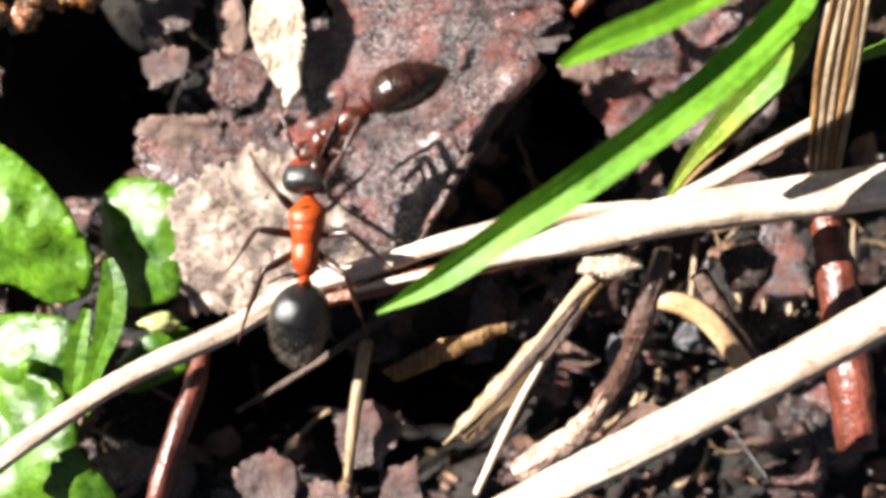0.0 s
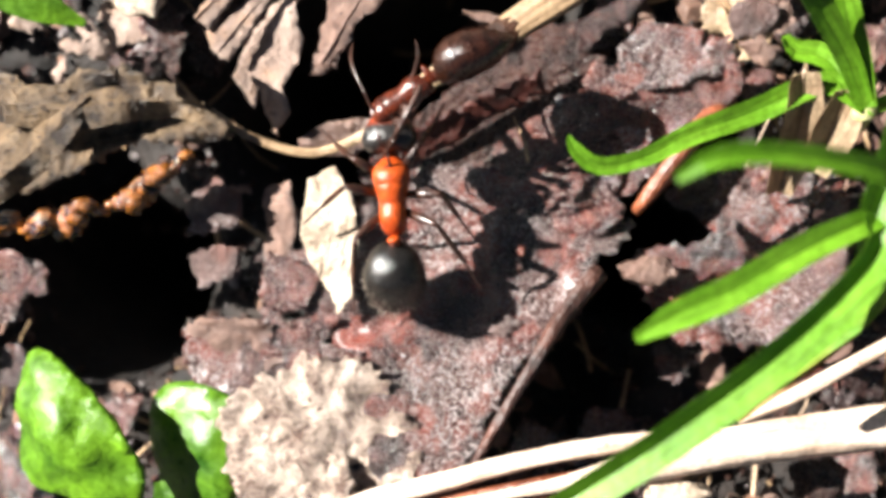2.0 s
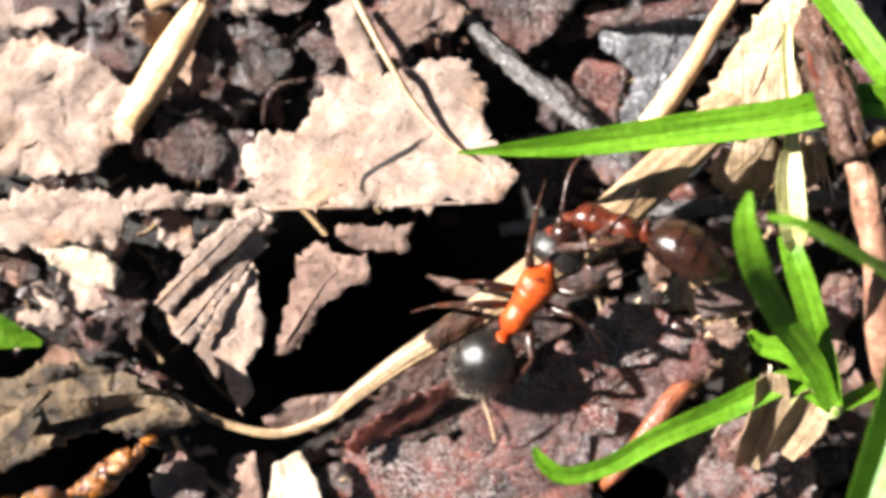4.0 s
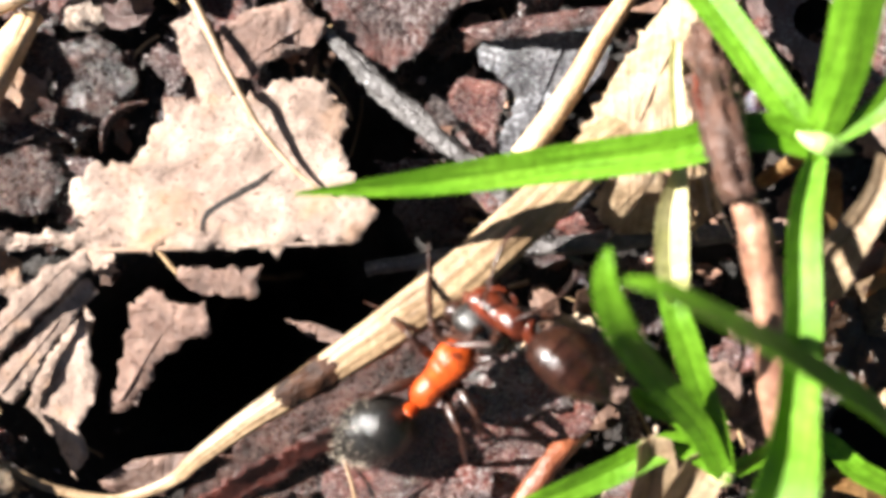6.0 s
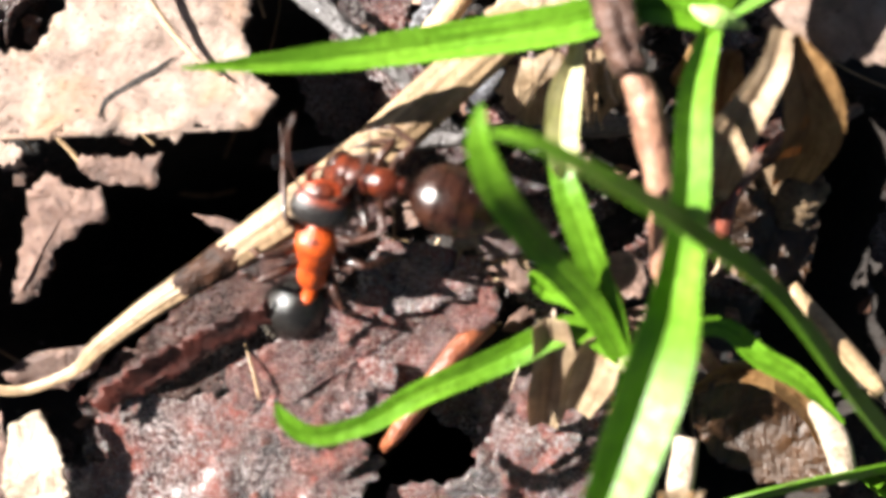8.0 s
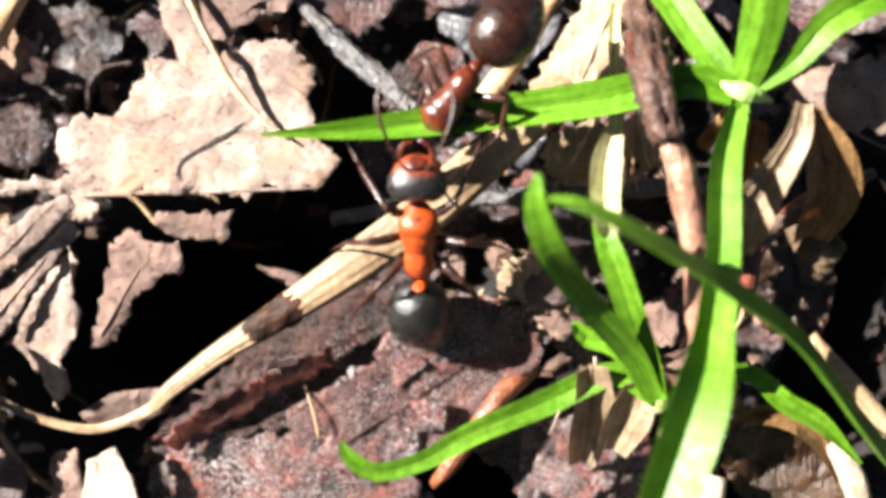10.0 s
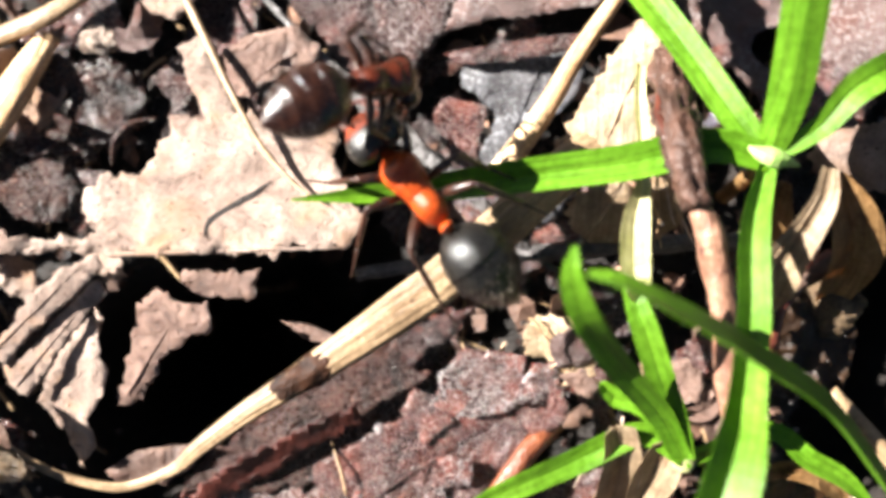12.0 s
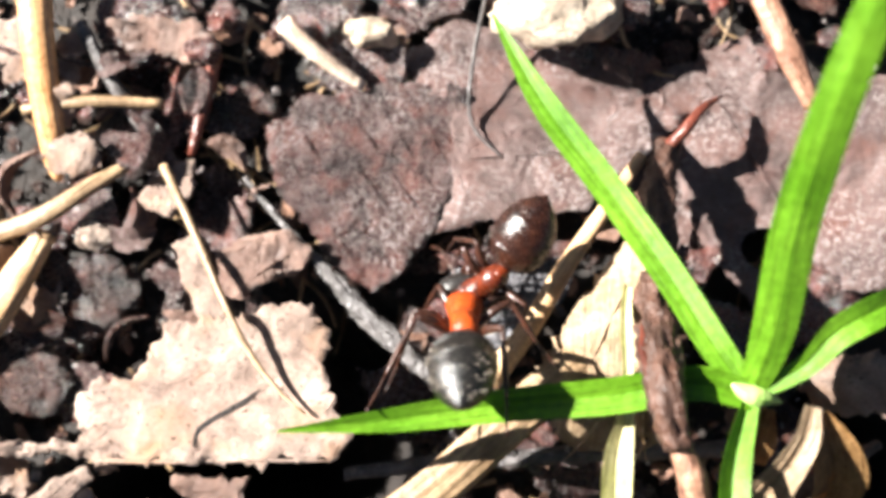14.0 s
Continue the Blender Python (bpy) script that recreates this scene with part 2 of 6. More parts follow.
    "ant_dull": material("ant_dull", (0.016, 0.004, 0.002), (0.12, 0.02, 0.006), 0.5, 0.1, 0.28, 0.015, vary=0.05),
    "ant_head": material("ant_head", (0.014, 0.012, 0.011), (0.26, 0.036, 0.009), 0.4, 0.09, 0.34, 0.02, vary=0.0, along=(0.78, 1.6)),
    "ant_gaster": material("ant_gaster", (0.005, 0.0045, 0.004), (0.013, 0.0115, 0.010), 0.5, 0.05, 0.24, 0.02, vary=0.0, gloss=0.55),
    "ant_brown": material("ant_brown", (0.005, 0.002, 0.0015), (0.03, 0.0095, 0.0045), 0.5, 0.1, 0.24, 0.014, vary=0.0, gloss=0.5),
    "ant_leg": material("ant_leg", (0.010, 0.006, 0.005), (0.05, 0.017, 0.009), 0.6, 0.1, 0.32, 0.01, vary=0.1),
    "ant_hair": material("ant_hair", (0.16, 0.13, 0.1), (0.4, 0.34, 0.28), 0.5, 0.1, 0.4, 0.0, vary=0.0),
    "ant_eye": material("ant_eye", (0.006, 0.005, 0.005), (0.01, 0.009, 0.009), 0.3, 0.05, 0.12, 0.003, vary=0.0, gloss=0.8),
}


# ---- builders ----
def mesh_object(name, verts, faces, mat, parent=None, label="", uvs=None, smooth=True, at=None):
    """verts in mm. at: the object's origin in mm; None: the middle of the base of what is built."""
    v = np.array(verts, float)
    if at is None:
        at = (v[:, 0].mean(), v[:, 1].mean(), v[:, 2].min()) if parent is None else (0, 0, 0)
    me = bpy.data.meshes.new(name)
    me.from_pydata([tuple(p) for p in (v - np.array(at)) * MM], [], faces)
    if uvs is not None:
        layer = me.uv_layers.new(name="UVMap")
        idx = np.zeros(len(me.loops), int)
        me.loops.foreach_get("vertex_index", idx)
        layer.data.foreach_set("uv", np.array(uvs, float)[idx].ravel())
    me.materials.append(M[mat])
    if smooth:
        me.polygons.foreach_set("use_smooth", [True] * len(me.polygons))
    me.update()
    ob = new(name, me)
    ob.location = [c * MM for c in at]
    if parent is not None:
        ob.parent = parent
    if label:
        ob["label"] = label
    return ob


def spline(pts, step):
    """Catmull-Rom through rows of numbers, resampled about every step mm."""
    p = [np.array(q, float) for q in pts]
    p = [2 * p[0] - p[1], *p, 2 * p[-1] - p[-2]]
    out = []
    for i in range(1, len(p) - 2):
        a, b, c, d = p[i - 1:i + 3]
        n = max(2, int(np.linalg.norm((c - b)[:3]) / step))
        for j in range(n):
            t = j / n
            out.append(0.5 * (2 * b + (c - a) * t + (2 * a - 5 * b + 4 * c - d) * t * t + (3 * b - a - 3 * c + d) * t ** 3))
    out.append(p[-2])
    return np.array(out)


def with_widths(pts, widths):
    k = np.linspace(0, len(widths) - 1, len(pts))
    return [(*q, float(np.interp(a, range(len(widths)), widths))) for q, a in zip(pts, k)]


def frames_along(c):
    d = np.gradient(c, axis=0)
    d /= np.linalg.norm(d, axis=1)[:, None] + 1e-9
    side = np.cross(d, np.array([0, 0, 1.0]))
    ln = np.linalg.norm(side, axis=1)[:, None]
    side = np.where(ln > 0.15, side / (ln + 1e-9), np.array([1.0, 0, 0]))
    up = np.cross(side, d)
    return d, side, up


def tube_data(pts, widths, seg=10, flat=1.0, rough=0.0, ribs=0, step=0.35, seed=0.0):
    """A stem along pts (mm) with widths (mm across), flattened, with ribs and uneven bark."""
    c = spline(with_widths(pts, widths), step)
    cen, wid = c[:, :3], np.maximum(c[:, 3], 0.02)
    d, side, up = frames_along(cen)
    run = np.concatenate([[0], np.cumsum(np.linalg.norm(np.diff(cen, axis=0), axis=1))])
    v, uv, f = [], [], []
    for i in range(len(cen)):
        for j in range(seg):
            a = 2 * math.pi * j / seg
            r = wid[i] / 2
            if ribs:
                r *= 1 + 0.09 * math.cos(a * ribs)
            if rough:
                q = Vector((cen[i][0] + math.cos(a) * 2.0, cen[i][1] + math.sin(a) * 2.0, seed + cen[i][2]))
                r *= 1 + rough * noise.noise(q * 1.6) + rough * 0.6 * noise.noise(q * 5)
            v.append(cen[i] + side[i] * (r * math.cos(a)) + up[i] * (r * flat * math.sin(a)))
            uv.append((wid[i] * 1.5 * j / seg, run[i]))
    for i in range(len(cen) - 1):
        for j in range(seg):
            k = (j + 1) % seg
            f.append((i * seg + j, i * seg + k, (i + 1) * seg + k, (i + 1) * seg + j))
    f.append(tuple(range(seg - 1, -1, -1)))
    f.append(tuple((len(cen) - 1) * seg + j for j in range(seg)))
    return v, f, uv


def stem(name, pts, widths, mat, label="", category="", parent=None, **kw):
    v, f, uv = tube_data(pts, widths, **kw)
    ob = mesh_object(name, v, f, mat, parent, label, uv)
    return ob if parent is not None else tagged(ob, label, category)


def blade(name, pts, widths, mat, parent=None, label="", category="", fold=0.25, roll=0.0, thick=0.07, step=0.3, wave=0.0):
    """A grass blade: folded strip with a midrib, thickness and parallel veins. roll: degrees about its length."""
    c = spline(with_widths(pts, widths), step)
    cen, wid = c[:, :3], np.maximum(c[:, 3], 0.03)
    d, side, up = frames_along(cen)
    run = np.concatenate([[0], np.cumsum(np.linalg.norm(np.diff(cen, axis=0), axis=1))])
    ss = (-1, -0.5, 0, 0.5, 1)
    v, uv, f = [], [], []
    cr, sr = math.cos(radians(roll)), math.sin(radians(roll))
    for i in range(len(cen)):
        s1, u1 = side[i] * cr + up[i] * sr, up[i] * cr - side[i] * sr
        for layer in (0, 1):
            for s in ss:
                h = wid[i] / 2
                z = fold * wid[i] * abs(s) + wave * math.sin(run[i] * 1.3 + s) * h
                z -= thick * layer * (1.3 if abs(s) < 0.2 else (0.4 if abs(s) > 0.9 else 1))
                v.append(cen[i] + s1 * (s * h) + u1 * z)
                uv.append((s * h, run[i]))
    m = len(ss)
    for i in range(len(cen) - 1):
        a, b = i * 2 * m, (i + 1) * 2 * m
        for j in range(m - 1):
            f.append((a + j, a + j + 1, b + j + 1, b + j))
            f.append((a + m + j + 1, a + m + j, b + m + j, b + m + j + 1))
        f.append((a, b, b + m, a + m))
        f.append((a + m - 1, a + 2 * m - 1, b + 2 * m - 1, b + m - 1))
    last = (len(cen) - 1) * 2 * m
    f.append((*range(m - 1, -1, -1), *range(m, 2 * m))[::-1])
    f.append((*range(last, last + m), *range(last + 2 * m - 1, last + m - 1, -1)))
    ob = mesh_object(name, v, f, mat, parent, label, uv, smooth=False)
    return ob if parent is not None else tagged(ob, label, category)


def inside(x, y, poly):
    hit = False
    for (x1, y1, *_), (x2, y2, *_) in zip(poly, poly[1:] + poly[:1]):
        if (y1 > y) != (y2 > y) and x < (x2 - x1) * (y - y1) / (y2 - y1) + x1:
            hit = not hit
    return hit


def gap_to(x, y, a, b):
    """Distance in mm from a point to the line from a to b."""
    ax, ay, dx, dy = a[0], a[1], b[0] - a[0], b[1] - a[1]
    t = min(1, max(0, ((x - ax) * dx + (y - ay) * dy) / (dx * dx + dy * dy)))
    return math.hypot(x - ax - t * dx, y - ay - t * dy)


def sheet_data(outline, spacing=0.5, rag=0.25, lumps=0.25, thick=0.15, curl=0.0, holes=(), seed=0, crinkle=0.0, round_off=False, pleat=None, shadow_slits=()):
    """A ragged, uneven leaf or bark sheet inside a few outline corners (x, y, z in mm)."""
    from mathutils.geometry import delaunay_2d_cdt
    ring = []
    flat_ring = outline
    if round_off:
        p = [np.array(q, float) for q in outline]
        flat_ring = []
        for i in range(len(p)):
            a, b, c, d = p[i - 1], p[i], p[(i + 1) % len(p)], p[(i + 2) % len(p)]
            for t in (0.0, 0.25, 0.5, 0.75):
                flat_ring.append(tuple(0.5 * (2 * b + (c - a) * t + (2 * a - 5 * b + 4 * c - d) * t * t + (3 * b - a - 3 * c + d) * t ** 3)))
    for a, b in zip(flat_ring, flat_ring[1:] + flat_ring[:1]) if round_off else zip(outline, outline[1:] + outline[:1]):
        a, b = Vector(a), Vector(b)
        n = max(1, int((b - a).length / 0.13))
        nrm = Vector((b.y - a.y, a.x - b.x, 0))
        nrm.normalize()
        for i in range(n):
            q = a.lerp(b, i / n)
            w = rag * sum(amp * noise.noise(Vector((q.x * fr, q.y * fr, seed + fr))) for fr, amp in ((0.45, 1.0), (1.3, 0.8), (3.7, 0.6), (9.0, 0.5)))
            ring.append(q + nrm * w)
    o = np.array(outline, float)
    A = np.c_[o[:, :2], np.ones(len(o))]
    co = np.linalg.lstsq(A, o[:, 2], rcond=None)[0]
    left = o[:, 2] - A @ co
    span = max(np.ptp(o[:, 0]), np.ptp(o[:, 1]))
    mid = o[:, :2].mean(0)

    def z_at(x, y):
        w = 1 / ((o[:, 0] - x) ** 2 + (o[:, 1] - y) ** 2 + 0.3)
        z = x * co[0] + y * co[1] + co[2] + float((w * left).sum() / w.sum())
        z += lumps * (noise.noise(Vector((x * 0.35, y * 0.35, seed))) * 1.6 + 0.7 * noise.noise(Vector((x, y, seed + 9))) + 0.3 * noise.noise(Vector((x * 2.6, y * 2.6, seed))))
        if crinkle:
            z += crinkle * (1.2 - 2.4 * abs(noise.noise(Vector((x * 0.7, y * 0.7, seed + 2)))) - 1.2 * abs(noise.noise(Vector((x * 1.9, y * 1.9, seed + 4)))) + 0.7 * noise.noise(Vector((x * 4.5, y * 4.5, seed))))
        if pleat:
            a, period, amp = radians(pleat[0]), pleat[1], pleat[2]
            u = (x * math.sin(a) - y * math.cos(a)) / period + 0.5 * noise.noise(Vector((x * 0.25, y * 0.25, seed)))
            z += amp * (abs((u % 1.0) * 2 - 1) * 2 - 1)
        return z + curl * ((x - mid[0]) ** 2 + (y - mid[1]) ** 2) / (span * span / 4)

    rng = random.Random(seed)
    pts = [(q.x, q.y) for q in ring]
    edges = [(i, (i + 1) % len(ring)) for i in range(len(ring))]
    for cx, cy, rx, ry in holes:
        base, n = len(pts), 22
        for i in range(n):
            a = 2 * math.pi * i / n
            r = 1 + 0.15 * noise.noise(Vector((math.cos(a) * 2, math.sin(a) * 2, seed)))
            pts.append((cx + rx * r * math.cos(a), cy + ry * r * math.sin(a)))
        edges += [(base + i, base + (i + 1) % n) for i in range(n)]
    x0, x1, y0, y1 = o[:, 0].min() - 1, o[:, 0].max() + 1, o[:, 1].min() - 1, o[:, 1].max() + 1
    pr = [(q.x, q.y) for q in ring]
    y = y0
    while y < y1:
        x = x0
        while x < x1:
            px, py = x + rng.uniform(-0.2, 0.2) * spacing, y + rng.uniform(-0.2, 0.2) * spacing
            if inside(px, py, pr):
                pts.append((px, py))
            x += spacing
        y += spacing
    vv, _, ff, *_ = delaunay_2d_cdt([Vector(p) for p in pts], edges, [], 1, 1e-5)
    tri = []
    for t in ff:
        cx, cy = sum(vv[i].x for i in t) / 3, sum(vv[i].y for i in t) / 3
        # slits leave a dark gap in place of a cast shadow
        if shadow_slits and any(gap_to(cx, cy, a, b) < w for a, b, w in shadow_slits):
            continue
        if not any(((cx - h[0]) / h[2]) ** 2 + ((cy - h[1]) / h[3]) ** 2 < 0.95 for h in holes):
            tri.append(tuple(t))
    n = len(vv)
    verts = [(p.x, p.y, z_at(p.x, p.y)) for p in vv]
    verts += [(x, y, z - thick) for x, y, z in verts]
    count = {}
    for t in tri:
        for a, b in zip(t, t[1:] + t[:1]):
            count[(a, b)] = 1
    faces = list(tri) + [tuple(i + n for i in t[::-1]) for t in tri]
    faces += [(b, a, a + n, b + n) for a, b in count if (b, a) not in count]
    return verts, faces, z_at


TOPS = []
BROAD = []  # outlines of the broad leaves


def sheet(name, outline, mat, label="", category="", parent=None, grit=0.0, veins=(), vein_w=0.12, cracks=(), **kw):
    kw.setdefault("seed", len(bpy.data.objects))
    v, f, z_at = sheet_data(outline, **kw)
    uv = [(p[0], p[1]) for p in v]
    ob = mesh_object(name, v, f, mat, parent, label, uv)
    if parent is None and max(np.ptp(np.array(outline)[:, 0]), np.ptp(np.array(outline)[:, 1])) > 3.5:
        BROAD.append(list(outline))
    if grit:
        TOPS.extend((p, grit) for p in v[:len(v) // 2])
    for (x1, y1, _), (x2, y2, _) in veins:
        line = [(x1 + (x2 - x1) * i / 6, y1 + (y2 - y1) * i / 6) for i in range(7)]
        here = np.array(ob.location) / MM
        pts = [tuple(np.array((x, y, z_at(x, y))) - here) for x, y in line]
        stem("vein", pts, [vein_w, vein_w * 0.9, vein_w * 0.3], mat, parent=ob, seg=6, step=0.4)
    for crack in cracks:
        here = np.array(ob.location) / MM
        pts = [tuple(np.array((x, y, z_at(x, y) + 0.04)) - here) for x, y, _ in spline(crack, 0.4)]
        stem("crack", pts, [0.06, 0.24, 0.2, 0.24, 0.06], "soil", "dark open crack", parent=ob, seg=6, step=0.3, flat=0.25, rough=0.3)
    return ob if parent is not None else tagged(ob, label, category)


def lump(name, at, size, mat, label="", category="", parent=None, seed=0, rough=0.25, sub=3):
    """An uneven clod or husk."""
    bm = bmesh.new()
    bmesh.ops.create_icosphere(bm, subdivisions=sub, radius=1)
    v = []
    for q in bm.verts:
        r = 1 + rough * noise.noise(q.co * 1.7 + Vector((seed, 0, 0))) + rough * 0.5 * noise.noise(q.co * 4 + Vector((0, seed, 0)))
        v.append((at[0] + q.co.x * r * size[0], at[1] + q.co.y * r * size[1], at[2] + q.co.z * r * size[2]))
    f = [tuple(q.index for q in p.verts) for p in bm.faces]
    bm.free()
    ob = mesh_object(name, v, f, mat, parent, label)
    return ob if parent is not None else tagged(ob, label, category)


# ---- ground ----
PITS = [(x, y, r, dep) for (x, y, _), r, dep in (
    [(q, 3.6, 4.5) for q in [(-15.97, 7.81, -4.0), (-18.47, 11.61, -4.0)]]
    + [(q, 3.0, 4.5) for q in [(-7.26, 16.06, -4.0)]]
    + [(q, 3.6, 5.0) for q in [(-4.02, 16.36, -4.0), (-0.38, 19.05, -4.0), (-7.05, 14.63, -4.0)]]
    + [(q, 1.9, 4.0) for q in [(6.2, 10.6, -4.0), (5.4, 8.6, -4.0), (-13.6, 9.2, -4.0), (-14.6, 6.4, -4.0), (0.6, -4.6, -4.0), (-5.5, -3.4, -4.0)]]
    + [(q, 2.2, 1.1) for q in [(4.15, 5.61, -4.0), (2.50, 3.40, -4.0)]]
    + [(q, 2.4, 3.5) for q in [(20.88, 19.03, -4.0), (20.65, 16.41, -4.0), (17.13, 8.75, -4.0), (20.42, 12.57, -4.0)]]
    + [(q, 2.0, 3.5) for q in [(1.51, 23.73, -4.0), (6.53, 8.57, -4.0), (19.76, 20.05, -4.0)]]
    + [(q, 2.6, 3.5) for q in [(0.54, -3.71, -4.0), (-8.29, -3.15, -4.0), (-2.31, -5.28, -4.0), (-16.80, 9.22, -4.0)]]
)]


def ground_z(x, y):
    q = Vector((x * 0.16, y * 0.16, 3.3))
    z = -4.2 + 0.9 * noise.noise(q) + 0.6 * noise.noise(q * 3.1) + 0.35 * noise.noise(q * 8) + 0.2 * noise.noise(q * 20)
    for px, py, r, dep in PITS:
        z -= dep * 2.0 * math.exp(-(((x - px) ** 2 + (y - py) ** 2) / (r * r)) ** 2)
    return z


def build_ground():
    fine = list(np.arange(-24, 28.01, 0.33))
    xs = [-4000, -1200, -350, -120, -60, -35] + fine + [38, 65, 125, 360, 1200, 4000]
    fine = list(np.arange(-16, 44.01, 0.33))
    ys = [-4000, -1200, -350, -110, -50, -26] + fine + [54, 80, 140, 380, 1200, 4000]
    v = [(x, y, ground_z(x, y)) for y in ys for x in xs]
    n = len(xs)
    f = [(j * n + i, j * n + i + 1, (j + 1) * n + i + 1, (j + 1) * n + i) for j in range(len(ys) - 1) for i in range(n - 1)]
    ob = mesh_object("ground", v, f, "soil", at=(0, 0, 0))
    tagged(ob, "dark crumbly forest soil with pits and clods", "ground", kind="structure")


def scatter(name, count, mat, label, maker, seed):
    rng = random.Random(seed)
    vs, fs = [], []
    for _ in range(count):
        x, y = rng.uniform(-21, 26), rng.uniform(-13, 41)
        g = ground_z(x, y)
        if g < -7 and rng.random() < 0.85:
            continue
        v, f = maker(rng, x, y, g)
        base = len(vs)
        vs += v
        fs += [tuple(i + base for i in q) for q in f]
    ob = mesh_object(name, vs, fs, mat, at=(0, 0, 0), smooth=False)
    tagged(ob, label, "litter", kind="stuff")


ICO = None


def crumb_maker(rng, x, y, z):
    global ICO
    if ICO is None:
        bm = bmesh.new()
        bmesh.ops.create_icosphere(bm, subdivisions=1, radius=1)
        ICO = ([tuple(v.co) for v in bm.verts], [tuple(v.index for v in f.verts) for f in bm.faces])
        bm.free()
    s = 0.07 + 0.4 * rng.random() ** 4
    a, b, c = s * rng.uniform(0.7, 1.5), s * rng.uniform(0.7, 1.3), s * rng.uniform(0.5, 0.9)
    t = rng.uniform(0, 6.28)
    ct, st = math.cos(t), math.sin(t)
    v = []
    for px, py, pz in ICO[0]:
        k = rng.uniform(0.75, 1.2)
        px, py, pz = px * a * k, py * b * k, pz * c * k
        v.append((x + px * ct - py * st, y + px * st + py * ct, z + pz + c * 0.5))
    return v, ICO[1]


def grain_maker(rng, x, y, z):
    v, f = crumb_maker(rng, 0, 0, 0)
    k, up = rng.uniform(0.25, 0.6), rng.uniform(0.2, 1.2)
    return [(x + q[0] * k, y + q[1] * k, z + up + q[2] * k) for q in v], f


def chaff_maker(rng, x, y, z):
    n = rng.randint(5, 8)
    s = 0.25 + 0.75 * rng.random() ** 2
    e = rng.uniform(0.35, 1)
    t, tx, ty = rng.uniform(0, 6.28), rng.gauss(0, 0.45), rng.gauss(0, 0.45)
    ct, st = math.cos(t), math.sin(t)
    top = []
    for i in range(n):
        a = 2 * math.pi * i / n
        r = s * rng.uniform(0.6, 1.1)
        px, py = r * math.cos(a), r * e * math.sin(a)
        px, py = px * ct - py * st, px * st + py * ct
        top.append((x + px, y + py, z + 0.5 + s * 0.3 + px * tx + py * ty + rng.uniform(-0.12, 0.12)))
    mid = (x, y, z + 0.5 + s * 0.3 + rng.uniform(-0.2, 0.3))
    v = top + [mid] + [(q[0], q[1], q[2] - 0.1) for q in top] + [(mid[0], mid[1], mid[2] - 0.1)]
    f = []
    for i in range(n):
        j = (i + 1) % n
        f += [(i, j, n), (n + 1 + j, n + 1 + i, 2 * n + 1), (j, i, n + 1 + i, n + 1 + j)]
    return v, f


def fibre_maker(rng, x, y, z):
    ln, w, t = rng.uniform(1, 4.5), rng.uniform(0.06, 0.22), rng.uniform(0, 6.28)
    bend, tilt = rng.uniform(-0.8, 0.8), rng.uniform(-0.25, 0.25)
    v, f = [], []
    for i in range(6):
        s = (i / 5 - 0.5) * ln
        a = t + bend * (i / 5 - 0.5)
        cx, cy, cz = x + s * math.cos(a), y + s * math.sin(a), z + 0.45 + w / 2 + s * tilt
        for px, pz in ((-1, 0), (0, 1), (1, 0), (0, -1)):
            v.append((cx - math.sin(a) * px * w / 2, cy + math.cos(a) * px * w / 2, cz + pz * w / 2))
    for i in range(5):
        for j in range(4):
            k = (j + 1) % 4
            f.append((i * 4 + j, i * 4 + k, i * 4 + 4 + k, i * 4 + 4 + j))
    return v, f


build_ground()
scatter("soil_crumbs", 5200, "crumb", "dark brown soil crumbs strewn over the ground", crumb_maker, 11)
scatter("soil_grit", 2600, "grit", "fine glinting mineral grit in the soil", grain_maker, 14)
scatter("leaf_chaff", 900, "chaff", "small brown broken leaf flakes strewn over the soil", chaff_maker, 12)
scatter("plant_fibres", 420, "brown_straw", "thin dry plant fibres lying on the soil", fibre_maker, 13)



def litter(name, count, mat, label, seed, area, size=(0.7, 2.2), lift=(0.5, 2.0)):
    """Crumpled broken leaves lying at random on the soil, joined into one heap."""
    rng = random.Random(seed)
    vs, fs = [], []
    while count:
        x, y = rng.uniform(area[0], area[1]), rng.uniform(area[2], area[3])
        g = ground_z(x, y)
        if any(inside(x, y, o) for o in BROAD) and rng.random() < 0.93:
            count -= 1
            continue
        if g < -5.4:
            count -= rng.random() < 0.4
            continue
        count -= 1
        r, n, e, t = rng.uniform(*size), rng.randint(4, 7), rng.uniform(0.22, 0.85), rng.uniform(0, 6.28)
        tx, ty, up = rng.gauss(0, 0.26), rng.gauss(0, 0.26), rng.uniform(*lift)
        out = []
        for i in range(n):
            a = 2 * math.pi * i / n + rng.uniform(-0.25, 0.25)
            q = r * rng.uniform(0.6, 1.15)
            px, py = q * math.cos(a), q * e * math.sin(a)
            px, py = px * math.cos(t) - py * math.sin(t), px * math.sin(t) + py * math.cos(t)
            out.append((x + px, y + py, g + up + px * tx + py * ty + rng.uniform(-0.3, 0.3)))
        v, f, _ = sheet_data(out, spacing=0.42, rag=0.3, lumps=0.16, thick=0.08, curl=rng.uniform(-0.3, 0.25) * r, seed=rng.randint(0, 999), crinkle=0.1, pleat=(rng.uniform(0, 180), rng.uniform(0.6, 1.2), rng.uniform(0.01, 0.05)))
        b = len(vs)
        vs += v
        fs += [tuple(i + b for i in q) for q in f]
    tagged(mesh_object(name, vs, fs, mat, at=(0, 0, 0)), label, "litter", kind="stuff")


